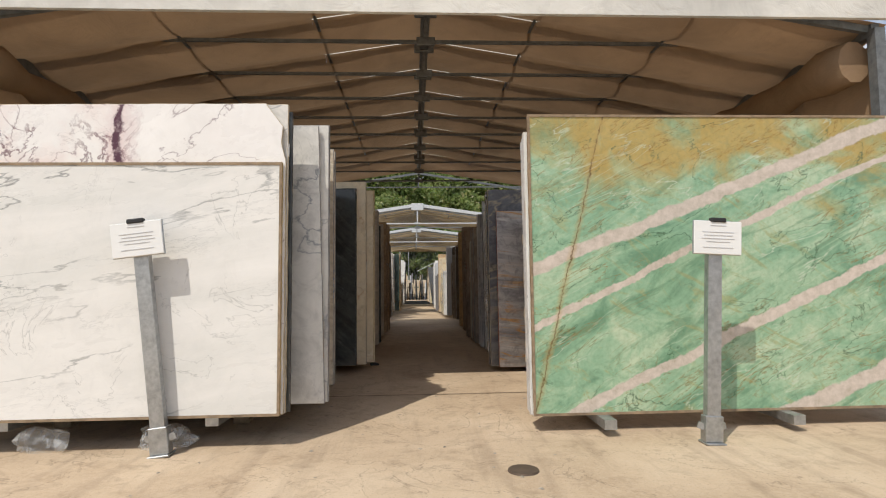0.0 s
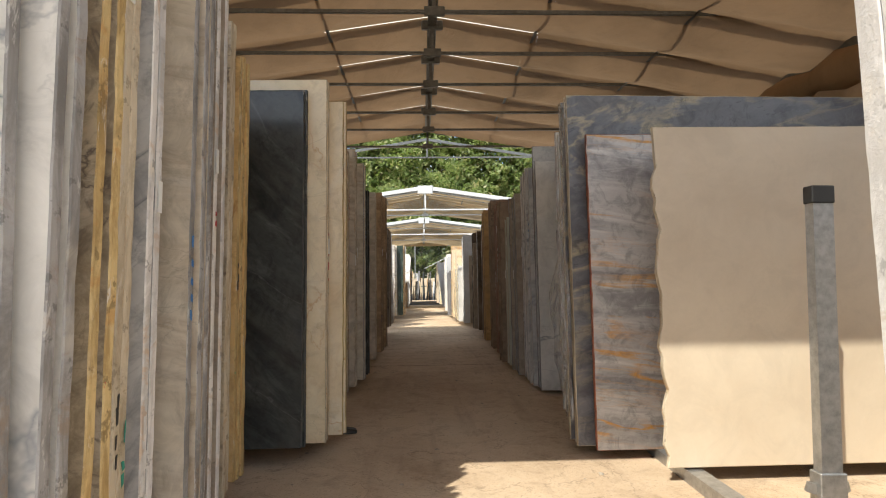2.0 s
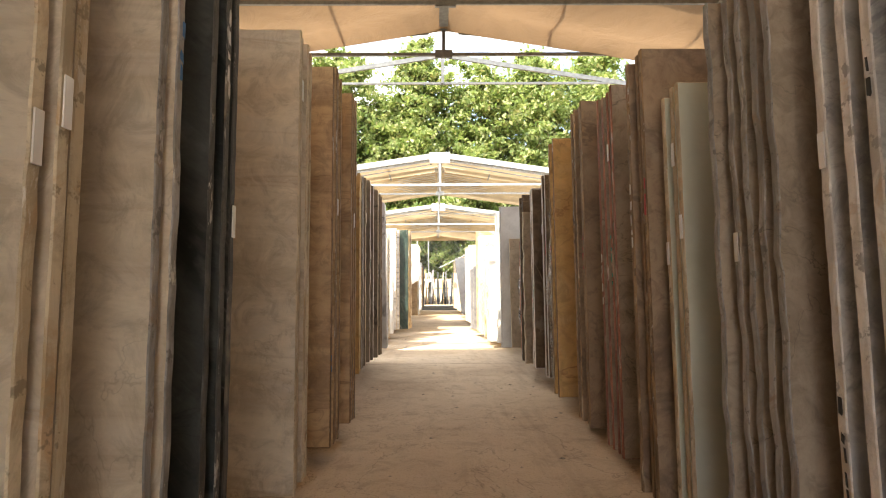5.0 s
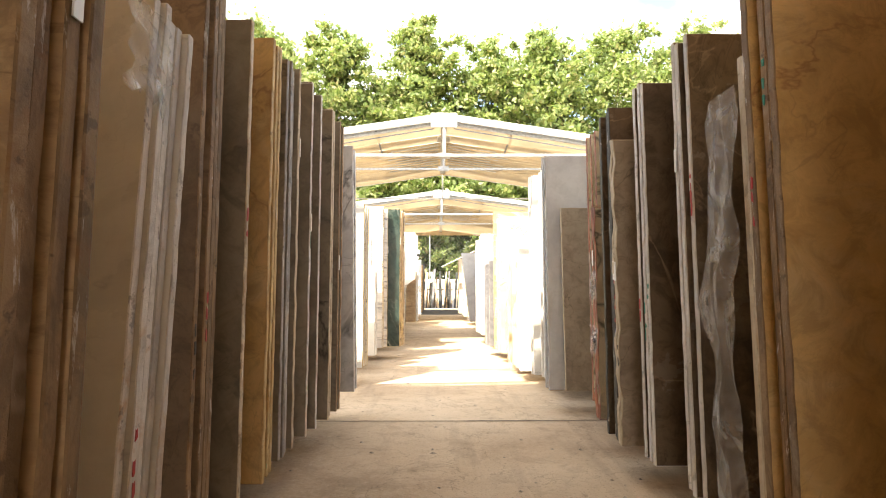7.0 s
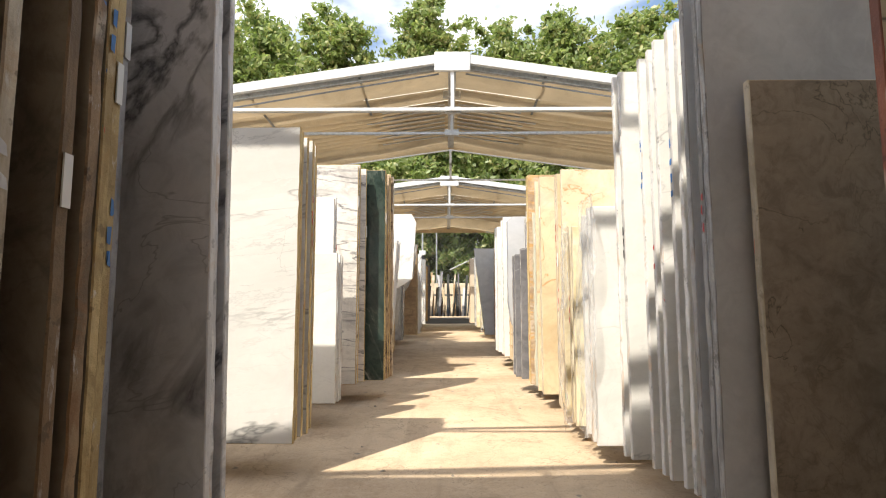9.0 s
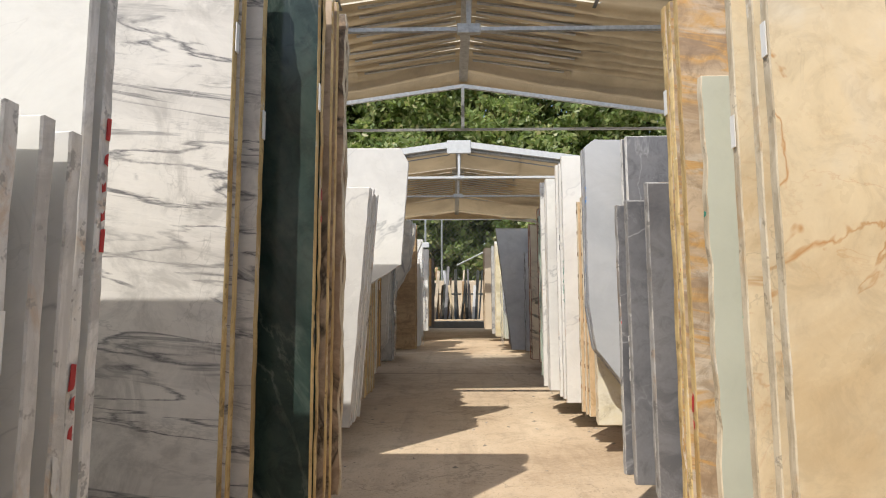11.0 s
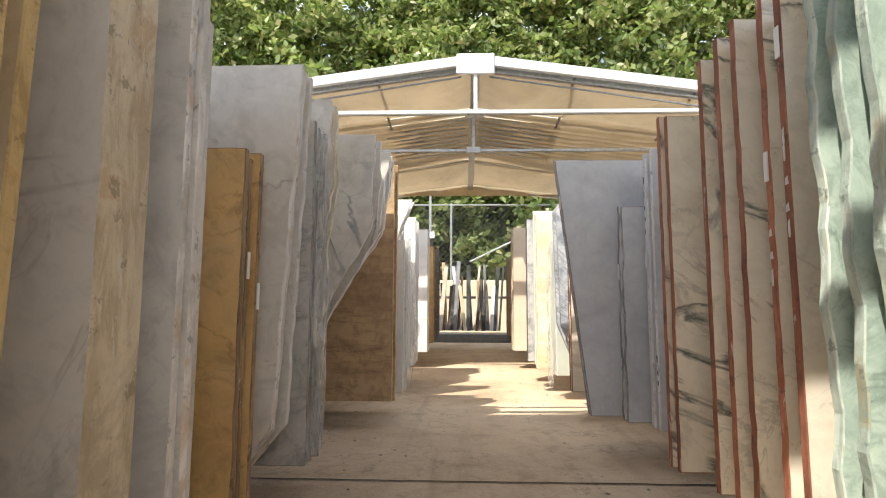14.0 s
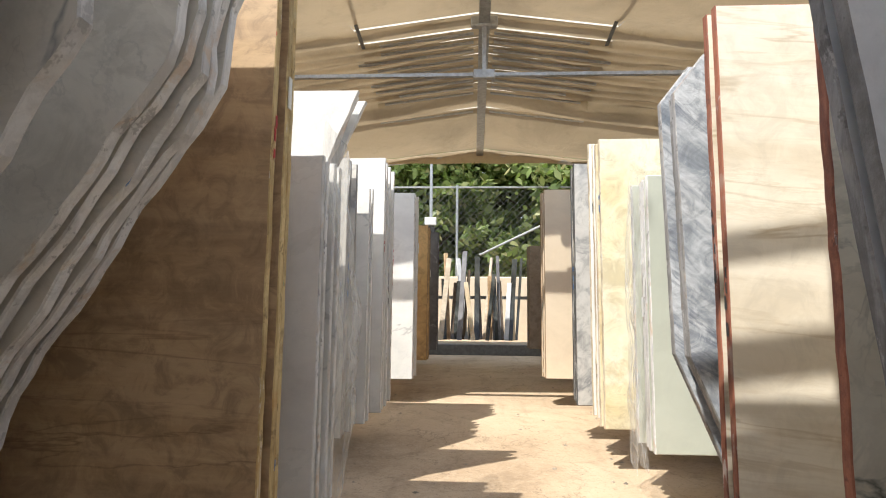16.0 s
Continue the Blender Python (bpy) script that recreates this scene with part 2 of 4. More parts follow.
M["banded"] = stone("banded_beige_marble", (0.66, 0.58, 0.46), (0.50, 0.42, 0.31), (0.46, 0.37, 0.27), 1.8, 0.05, 1.6, stretch=(0.45, 1, 2.6), turn=(0, 6, 0), rough=0.4, second=(0.60, 0.54, 0.45))
M["cream_banded"] = stone("pale_banded_marble", (0.80, 0.74, 0.62), (0.68, 0.60, 0.47), (0.52, 0.42, 0.28), 1.8, 0.02, 1.6, stretch=(0.35, 1, 3.0), turn=(0, 5, 0), rough=0.4, mottle=0.25, crack=0.0, distort=0.4)
M["agate"] = stone("wavy_banded_brown_stone", (0.60, 0.47, 0.33), (0.36, 0.25, 0.16), (0.62, 0.36, 0.12), 2.4, 0.05, 2.0, second=(0.72, 0.66, 0.56), stretch=(0.6, 1, 3.2), turn=(0, 9, 0), rough=0.3, distort=1.2, vein_mask=(0.40, 0.5))
M["pebbly"] = stone("brecciated_brown_stone", (0.58, 0.48, 0.33), (0.33, 0.26, 0.17), (0.13, 0.10, 0.08), 3.4, 0.04, 4.0, second=(0.58, 0.50, 0.38), distort=2.5, rough=0.35)
M["orange_grey"] = stone("grey_stone_with_orange_veins", (0.47, 0.45, 0.43), (0.27, 0.26, 0.26), (0.66, 0.31, 0.04), 1.5, 0.024, 2.2, second=(0.66, 0.64, 0.60), stretch=(0.4, 1, 2.8), turn=(0, 6, 0), distort=0.4, vein_mask=(0.45, 0.54), crack=0.1)
M["gold_grey"] = stone("dark_grey_stone_with_gold_veins", (0.17, 0.17, 0.18), (0.09, 0.09, 0.10), (0.45, 0.38, 0.24), 1.1, 0.03, 1.8, stretch=(0.7, 1, 2), turn=(0, -15, 0))
M["breccia"] = stone("cream_breccia_with_dark_veins", (0.80, 0.74, 0.61), (0.68, 0.61, 0.48), (0.05, 0.065, 0.05), 1.7, 0.034, 1.2, distort=1.3, turn=(0, 20, 0), stretch=(0.8, 1, 1.3), vein_mask=(0.47, 0.51), mottle=0.25, crack=0.5)
M["breccia_brown"] = stone("brown_breccia", (0.62, 0.47, 0.33), (0.44, 0.31, 0.20), (0.03, 0.027, 0.022), 2.2, 0.07, 1.8, distort=2.2, vein_mask=(0.4, 0.52), turn=(0, 60, 0))
M["umber"] = stone("umber_limestone", (0.32, 0.28, 0.22), (0.21, 0.18, 0.14), (0.04, 0.033, 0.026), 1.3, 0.02, 1.5, rough=0.45, second=(0.37, 0.32, 0.25), mottle=0.5)
M["sage"] = stone("pale_sage_stone", (0.55, 0.57, 0.48), (0.48, 0.50, 0.42), None, cloud=0.8, rough=0.5, mottle=0.14, crack=0.0)
M["mint"] = stone("rough_mint_green_stone", (0.46, 0.55, 0.46), (0.30, 0.40, 0.33), (0.16, 0.22, 0.17), 4.0, 0.03, 3.0, rough=0.6)
M["yellow"] = stone("yellow_onyx", (0.80, 0.74, 0.57), (0.72, 0.60, 0.34), (0.84, 0.80, 0.68), 1.5, 0.04, 1.2)

M["e_gold"] = edge("gold_resin_edge", (0.66, 0.50, 0.24), (0.44, 0.30, 0.12), 0.5)
M["e_cream"] = edge("cream_edge", (0.70, 0.62, 0.47), (0.50, 0.41, 0.28), 0.35)
M["e_white"] = edge("white_edge", (0.78, 0.76, 0.73), (0.62, 0.60, 0.57), 0.25)
M["e_grey"] = edge("grey_edge", (0.42, 0.41, 0.40), (0.24, 0.23, 0.22), 0.3)
M["e_dark"] = edge("dark_edge", (0.10, 0.10, 0.095), (0.04, 0.04, 0.04), 0.1)
M["e_red"] = edge("red_brown_edge", (0.42, 0.155, 0.085), (0.24, 0.085, 0.05), 0.1)
M["e_mint"] = edge("mint_broken_edge", (0.52, 0.58, 0.50), (0.30, 0.38, 0.32), 0.0)
M["e_brown"] = edge("brown_edge", (0.36, 0.24, 0.13), (0.20, 0.13, 0.07), 0.2)
M["e_blue"] = edge("grey_edge_with_blue_paint", (0.46, 0.47, 0.49), (0.30, 0.31, 0.33), 0.9, paint=((0.02, 0.22, 0.62), (0.02, 0.22, 0.62)))


def green_quartzite():
    """Green field with ochre clouds, dark hairlines and wide pale bands rising to the outer side."""
    n = Nodes("green_quartzite", 0.22)
    v = n.coords((1, 1, 1), (0, 0, 0), False)
    s = n.coords((0.9, 1, 1.7), (0, -28, 0), False)
    c = n.ramp(n.noise(s, 2.2, 8, 0.65, 1.2), [(0.34, (0.15, 0.29, 0.18)), (0.45, (0.25, 0.42, 0.27)), (0.56, (0.35, 0.50, 0.33)), (0.68, (0.48, 0.58, 0.40))])
    strokes = n.coords((0.9, 1, 5.0), (0, -27, 0), False)
    cross = n.coords((1.2, 1, 4.5), (0, 32, 0), False)
    c = n.mix(n.grey(n.noise(strokes, 1.5, 7, 0.68, 0.8), 0.53, 0.64, 0.0, 0.6), c, (0.10, 0.23, 0.13))
    c = n.mix(n.grey(n.noise(cross, 2.1, 6, 0.7, 1.0), 0.55, 0.64, 0.0, 0.6), c, (0.34, 0.34, 0.15))
    gold = n.noise(v, 1.5, 6, 0.6, 0.8)
    sep = n.add("ShaderNodeSeparateXYZ")
    n.link(v, sep.inputs[0])
    up = n.add("ShaderNodeMapRange")
    for key, val in (("From Min", 0.9), ("From Max", 2.0), ("To Min", -0.16), ("To Max", 0.17)):
        up.inputs[key].default_value = val
    n.link(sep.outputs["Z"], up.inputs["Value"])
    plus = n.add("ShaderNodeMath")
    plus.operation = "ADD"
    n.link(gold, plus.inputs[0])
    n.link(up.outputs[0], plus.inputs[1])
    c = n.mix(n.grey(plus.outputs[0], 0.52, 0.70, 0.0, 0.85), c, (0.46, 0.30, 0.07))
    c = n.mix(n.times(n.times(n.vein(s, 2.0, 0.007, 6, 0.5), n.grey(n.noise(v, 2.1, 2), 0.46, 0.54)), 0.8), c, (0.05, 0.10, 0.05))
    c = n.mix(n.times(n.times(n.vein(strokes, 1.0, 0.008, 4, 0.3), n.grey(n.noise(v, 1.7, 2), 0.48, 0.56)), 0.7), c, (0.56, 0.62, 0.48))
    c = n.mix(n.times(n.times(n.vein(strokes, 1.3, 0.012, 6, 1.4, 0.6), n.grey(n.noise(v, 1.4, 2), 0.42, 0.55)), 0.75), c, (0.24, 0.13, 0.03))
    c = n.mix(n.grey(n.noise(v, 28, 6, 0.75), 0.45, 0.7, 0.0, 0.35), c, (0.09, 0.17, 0.09))
    wob = n.noise(v, 2.5, 8, 0.7)
    for slope, off, half in ((0.398, 0.96, 0.05), (0.46, 0.58, 0.026), (0.46, -0.12, 0.042), (0.40, -0.72, 0.06)):
        # distance from the line z = off + slope * x
        line = n.add("ShaderNodeVectorMath")
        line.operation = "DOT_PRODUCT"
        line.inputs[1].default_value = (-slope, 0, 1)
        n.link(v, line.inputs[0])
        a = n.add("ShaderNodeMath")
        a.operation = "SUBTRACT"
        a.inputs[1].default_value = off - 0.085
        n.link(line.outputs["Value"], a.inputs[0])
        b = n.add("ShaderNodeMath")
        b.operation = "MULTIPLY_ADD"
        b.inputs[1].default_value = -0.17
        n.link(wob, b.inputs[0])
        n.link(a.outputs[0], b.inputs[2])
        d = n.add("ShaderNodeMath")
        d.operation = "ABSOLUTE"
        n.link(b.outputs[0], d.inputs[0])
        pale = n.ramp(n.noise(v, 14, 6, 0.7), [(0.3, (0.42, 0.36, 0.29)), (0.6, (0.62, 0.54, 0.47))])
        c = n.mix(n.grey(d.outputs[0], half * 0.85, half * 1.1, 1.0, 0.0), c, pale)
    # one rusty crack near the aisle side
    line = n.add("ShaderNodeVectorMath")
    line.operation = "DOT_PRODUCT"
    line.inputs[1].default_value = (1, 0, -0.257)
    n.link(v, line.inputs[0])
    a = n.add("ShaderNodeMath")
    a.operation = "SUBTRACT"
    a.inputs[1].default_value = 0.008 - 0.06
    n.link(line.outputs["Value"], a.inputs[0])
    b = n.add("ShaderNodeMath")
    b.operation = "MULTIPLY_ADD"
    b.inputs[1].default_value = -0.12
    n.link(n.noise(v, 4.2, 9, 0.8), b.inputs[0])
    n.link(a.outputs[0], b.inputs[2])
    d = n.add("ShaderNodeMath")
    d.operation = "ABSOLUTE"
    n.link(b.outputs[0], d.inputs[0])
    c = n.mix(n.grey(d.outputs[0], 0.003, 0.034, 0.5, 0.0), c, (0.40, 0.27, 0.09))
    c = n.mix(n.times(n.grey(d.outputs[0], 0.0015, 0.005, 0.95, 0.0), n.grey(n.noise(v, 9, 3), 0.38, 0.5, 0.25, 1.0)), c, (0.09, 0.045, 0.015))
    n.colour(c)
    n.bump(n.noise(v, 60, 3), 0.04, 0.002)
    return n.mat


M["green"] = green_quartzite()


def purple_vein(mat):
    """Add one heavy purple vein, a pink halo and a web of branches to the veined white marble."""
    n = Nodes("", mat=mat)
    base = n.bsdf.inputs["Base Color"].links[0].from_socket
    v = n.coords((1, 1, 1), (0, 0, 0), False)
    sep = n.add("ShaderNodeSeparateXYZ")
    n.link(v, sep.inputs[0])
    wob = n.noise(v, 3.5, 7, 0.7)
    a = n.add("ShaderNodeMath")
    a.operation = "MULTIPLY_ADD"
    a.inputs[1].default_value = 0.30
    n.link(wob, a.inputs[0])
    n.link(sep.outputs["X"], a.inputs[2])
    b = n.add("ShaderNodeMath")
    b.operation = "ADD"
    b.inputs[1].default_value = 1.04 - 0.15
    n.link(a.outputs[0], b.inputs[0])
    d = n.add("ShaderNodeMath")
    d.operation = "ABSOLUTE"
    n.link(b.outputs[0], d.inputs[0])
    # the web lies on the outer side of the heavy vein
    outer = n.grey(b.outputs[0], -0.05, 0.12, 1.0, 0.0)
    web = n.times(n.vein(v, 3.2, 0.022, 7, 0.5, 0.62), n.grey(n.noise(v, 1.7, 3), 0.38, 0.5))
    c = n.mix(n.times(n.times(outer, n.grey(n.noise(v, 3.0, 5), 0.45, 0.65)), 0.35), base, (0.66, 0.46, 0.42))
    c = n.mix(n.times(n.times(web, outer), 0.9), c, (0.13, 0.045, 0.06))
    c = n.mix(n.grey(d.outputs[0], 0.02, 0.12, 0.45, 0.0), c, (0.55, 0.36, 0.36))
    c = n.mix(n.times(n.grey(d.outputs[0], 0.018, 0.034, 1.0, 0.0), n.grey(n.noise(v, 14, 5, 0.7), 0.32, 0.5, 0.45, 1.0)), c, (0.085, 0.028, 0.045))
    n.colour(c)


purple_vein(M["white_purple"])


def ground_material():
    n = Nodes("dusty_concrete", 0.85)
    v = n.coords((1, 1, 1), (0, 0, 0), False)
    c = n.ramp(n.noise(v, 0.7, 8, 0.62, 0.4), [(0.36, (0.42, 0.305, 0.195)), (0.5, (0.54, 0.41, 0.275)), (0.66, (0.64, 0.51, 0.36))])
    grit = n.noise(v, 38, 6, 0.75)
    c = n.mix(n.grey(grit, 0.46, 0.66, 0.0, 0.5), c, (0.58, 0.46, 0.33))
    c = n.mix(n.grey(n.noise(v, 90, 3, 0.7), 0.58, 0.68, 0.0, 0.5), c, (0.15, 0.105, 0.07))
    c = n.mix(n.grey(n.noise(v, 2.6, 6, 0.7, 1.0), 0.6, 0.72, 0.0, 0.35), c, (0.20, 0.15, 0.10))
    c = n.mix(n.grey(n.noise(v, 6.5, 7, 0.75, 0.6), 0.50, 0.68, 0.0, 0.4), c, (0.22, 0.155, 0.095))
    wheel = n.coords((3.2, 0.28, 1), (0, 0, 0), False)
    c = n.mix(n.grey(n.noise(wheel, 1.6, 6, 0.65), 0.54, 0.68, 0.0, 0.35), c, (0.24, 0.17, 0.11))
    c = n.mix(n.times(n.vein(v, 1.1, 0.004, 7, 0.5, 0.6), 0.5), c, (0.11, 0.08, 0.05))
    n.colour(c)
    n.bump(grit, 0.6, 0.007)
    return n.mat


def canvas_material(name, base, glow=0.35):
    """Coated tent canvas: lets some sunlight through."""
    n = Nodes(name, 0.7)
    v = n.coords((1, 1, 1), (0, 0, 0), False)
    c = n.ramp(n.noise(v, 1.1, 6, 0.6, 0.5), [(0.3, tuple(a * 0.72 for a in base)), (0.55, base), (0.8, tuple(a * 1.12 for a in base))])
    c = n.mix(n.grey(n.noise(v, 5, 5, 0.7), 0.55, 0.75, 0.0, 0.3), c, tuple(a * 0.5 for a in base))
    n.colour(c)
    tr = n.add("ShaderNodeBsdfTranslucent")
    n.link(c, tr.inputs["Color"])
    mx = n.add("ShaderNodeMixShader")
    mx.inputs[0].default_value = glow
    n.link(n.bsdf.outputs[0], mx.inputs[1])
    n.link(tr.outputs[0], mx.inputs[2])
    n.link(mx.outputs[0], n.t.nodes["Material Output"].inputs["Surface"])
    n.bump(n.noise(v, 3.0, 5, 0.6, 1.5), 0.5, 0.04)
    return n.mat


def plain(name, base, rough=0.5, metal=0.0, grain=12.0, wear=0.3, other=None):
    n = Nodes(name, rough, metal)
    v = n.coords((1, 1, 1), (0, 0, 0))
    c = n.ramp(n.noise(v, grain, 6, 0.65), [(0.3, other or tuple(a * (1 - wear) for a in base)), (0.65, base)])
    n.colour(c)
    n.bump(n.noise(v, grain * 6, 3), 0.12, 0.003)
    return n.mat


def plastic_material():
    """Crumpled clear wrapping film."""
    n = Nodes("clear_film", 0.12)
    v = n.coords((1, 1, 0.5), (0, 0, 0))
    n.bsdf.inputs["Base Color"].default_value = (0.9, 0.9, 0.88, 1)
    n.link(n.grey(n.noise(v, 7, 6, 0.6, 2.0), 0.35, 0.75, 0.08, 0.5), n.bsdf.inputs["Alpha"])
    n.bump(n.noise(v, 9, 5, 0.6, 2.5), 1.0, 0.03)
    return n.mat


M["ground"] = ground_material()
M["canvas"] = canvas_material("tan_canvas", (0.385, 0.25, 0.14), 0.185)
M["canvas_pale"] = canvas_material("sand_canvas", (0.50, 0.40, 0.26), 0.25)
# extra pale and translucent, stands in for sunlight leaking through the roof
M["seam"] = canvas_material("lit_seam_strip", (0.80, 0.74, 0.62), 0.7)
M["canvas_white"] = canvas_material("white_canvas", (0.80, 0.78, 0.72), 0.2)
M["steel"] = plain("galvanised_steel", (0.50, 0.51, 0.51), 0.42, 0.85, 25, 0.35)
M["steel_dark"] = plain("painted_grey_steel", (0.20, 0.21, 0.21), 0.5, 0.3, 20, 0.4)
M["steel_white"] = plain("white_painted_steel", (0.62, 0.64, 0.65), 0.45, 0.0, 20, 0.15)
M["black"] = plain("black_plastic", (0.02, 0.02, 0.02), 0.5)
M["paper"] = plain("laminated_paper", (0.80, 0.80, 0.78), 0.3, 0, 8, 0.05)
M["ink"] = plain("grey_ink", (0.60, 0.60, 0.61), 0.6)
M["wood"] = plain("weathered_timber", (0.33, 0.24, 0.15), 0.8, 0, 18, 0.5)
M["film"] = plastic_material()
M["joint"] = plain("dark_joint", (0.10, 0.075, 0.05), 0.95)
M["iron"] = plain("rusty_iron", (0.14, 0.10, 0.07), 0.7, 0.4)


# ---------- mesh helpers ----------
def mesh_of(name, bm, mats):
    me = bpy.data.meshes.new(name)
    bmesh.ops.recalc_face_normals(bm, faces=bm.faces)
    bm.to_mesh(me)
    bm.free()
    for m in mats if isinstance(mats, (list, tuple)) else [mats]:
        me.materials.append(m)
    return me


def part(name, bm, material, parent, label=""):
    ob = new(name, mesh_of(name, bm, material))
    ob.parent = parent
    return tagged(ob, label) if label else ob


def box(bm, x0, x1, y0, y1, z0, z1, bev=0.0):
    vs = [bm.verts.new((x, y, z)) for x in (x0, x1) for y in (y0, y1) for z in (z0, z1)]
    fs = [bm.faces.new([vs[i] for i in q]) for q in ((0, 1, 3, 2), (4, 6, 7, 5), (0, 4, 5, 1), (2, 3, 7, 6), (0, 2, 6, 4), (1, 5, 7, 3))]
    if bev:
        es = {e for f in fs for e in f.edges}
        bmesh.ops.bevel(bm, geom=list(es), offset=bev, segments=1, affect="EDGES")
    return bm


def bar(bm, a, b, w, h=None, sides=4):
    """A straight bar of section w x h between two points."""
    h = h or w
    a, b = Vector(a), Vector(b)
    d = (b - a).normalized()
    ref = Vector((0, 0, 1)) if abs(d.z) < 0.9 else Vector((0, 1, 0))
    u = d.cross(ref).normalized()
    v = u.cross(d)
    rings = []
    for p in (a, b):
        ring = []
        for k in range(sides):
            ang = 2 * math.pi * (k + 0.5) / sides
            s = math.sqrt(2) if sides == 4 else 1
            ring.append(bm.verts.new(p + u * (math.cos(ang) * s * w / 2) + v * (math.sin(ang) * s * h / 2)))
        rings.append(ring)
    for k in range(sides):
        bm.faces.new((rings[0][k], rings[0][(k + 1) % sides], rings[1][(k + 1) % sides], rings[1][k]))
    bm.faces.new(rings[0][::-1])
    bm.faces.new(rings[1])
    return bm


def bars(*items):
    bm = bmesh.new()
    for it in items:
        bar(bm, *it)
    return bm


def lerp(x, xs, ys):
    return float(np.interp(x, xs, ys))


def lie(y):
    """The height of the ground along the aisle."""
    return lerp(y, (3.0, 4.0, 5.5, 8.0, 11.0, 15.5, 18.0, 20.0, 24.0), (-0.10, -0.10, -0.05, 0.0, 0.02, 0.035, -0.01, -0.04, -0.05))


SEATS = {
    -1: ((3.0, 4.0, 5.5, 6.0, 7.6, 9.0, 11.0, 11.7, 13.3, 15.5, 20.0, 22.0, 25.0, 30.0), (0.10, 0.095, 0.075, 0.055, 0.045, 0.09, 0.12, 0.16, 0.19, 0.175, 0.15, 0.12, 0.14, 0.14)),
    1: ((3.0, 6.0, 7.6, 10.4, 11.2, 11.8, 13.3, 14.5, 17.0, 20.0, 22.0, 25.0, 30.0), (0.01, 0.01, 0.02, 0.07, 0.11, 0.17, 0.17, 0.12, 0.14, 0.17, 0.155, 0.17, 0.16)),
}


def seat(y, side):
    """The height of the rack rails' tops, on which the slabs of one row stand."""
    return lerp(y, *SEATS[side])


# ---------- ground ----------
bm = bmesh.new()
ys = [-400, -60, -15, -5, 0, 1, 2, 3, 3.5, 4, 4.5, 5, 5.5, 6, 7, 8, 9, 10, 11, 13, 15.5, 18, 20, 22, 24, 27, 30, 40, 80, 800]
xs = [-600, -40, -8, -3, -1.5, 0, 1.5, 3, 8, 40, 600]
grid = [[bm.verts.new((x, y, lie(y))) for x in xs] for y in ys]
for i in range(len(ys) - 1):
    for j in range(len(xs) - 1):
        bm.faces.new((grid[i][j], grid[i][j + 1], grid[i + 1][j + 1], grid[i + 1][j]))
ground = tagged(new("ground", mesh_of("ground", bm, M["ground"])), "dusty tan concrete yard ground with grit and stains", "ground", kind="structure")

# ---------- slabs ----------
RIDGE = 0.14
LABELS = {
    "white": "white marble slab with soft grey veins", "white_purple": "white marble slab with dark purple veins",
    "white_plain": "plain white marble slab, dusty polished face", "lined": "white marble slab with thin dark lines",
    "grey": "mottled grey marble slab, polished face", "grey_pale": "pale grey marble slab, faint veins",
    "grey_plain": "plain light grey limestone slab, sawn edges",
    "grey_veined": "blue-grey marble slab with dark branching veins", "blue_grey": "matt blue-grey limestone slab",
    "striped": "grey and white diagonally striped marble slab", "dark": "polished black granite slab with faint veins",
    "dark_brown": "polished dark brown marble slab", "dark_grey": "honed dark grey limestone slab",
    "green_dark": "polished dark green marble slab", "cream": "cream marble slab with rusty veins",
    "ochre": "ochre yellow limestone slab", "tan": "tan travertine slab with level bands", "brown": "mottled brown stone slab",
    "taupe": "brown-grey limestone slab with dark pits", "beige": "plain beige limestone slab", "banded": "beige marble slab with wavy bands",
    "agate": "brown stone slab with wavy orange and white bands",
    "tan_pale": "pale orange travertine slab with drilled edge",
    "pebbly": "brown brecciated stone slab, polished face", "orange_grey": "grey stone slab with orange veins",
    "gold_grey": "dark grey stone slab with golden streaks", "breccia": "cream breccia slab with dark veins, red edges",
    "breccia_brown": "brown breccia slab with dark veins", "sage": "pale sage-grey stone slab with drill-marked edge",
    "mint": "rough mint-green stone slab with broken edge", "yellow": "yellow onyx slab with pale streaks",
    "cream_banded": "pale cream marble slab with level bands",
    "umber": "matt dark umber limestone slab with pale sawn edges",
    "green": "green quartzite slab with pale diagonal bands",
}
RNG = random.Random(7)


def outline(w, z0, z1, slant, rough, cut):
    """Slab outline as (distance from the aisle edge, height), going round; cut: extra points of the aisle side, from below."""
    inner = cut or [(0.0, z0), (-slant, z1)]
    loop = inner + [(w, z1 + RNG.uniform(-0.02, 0.02)), (w + RNG.uniform(-0.03, 0.03), z0)]
    pts = []
    ph = (RNG.uniform(0, 6), RNG.uniform(0, 6))
    for k, a in enumerate(loop):
        b = loop[(k + 1) % len(loop)]
        near = k < len(inner)
        n = max(1, int(math.hypot(b[0] - a[0], b[1] - a[1]) / (0.05 if near else 0.35)))
        for i in range(n):
            f = i / n
            amp = rough if near else rough * 0.6
            if rough > 0.003:
                h = f * n * 0.05
                jx = amp * (0.6 * math.sin(h * 17 + ph[0]) + 0.4 * math.sin(h * 41 + ph[1]) + RNG.uniform(-0.3, 0.3)) if i else 0
                jz = 0
            else:
                jx, jz = (RNG.uniform(-amp, amp), RNG.uniform(-amp, amp)) if i else (0, 0)
            pts.append((a[0] + (b[0] - a[0]) * f + jx, a[1] + (b[1] - a[1]) * f + jz))
    return pts


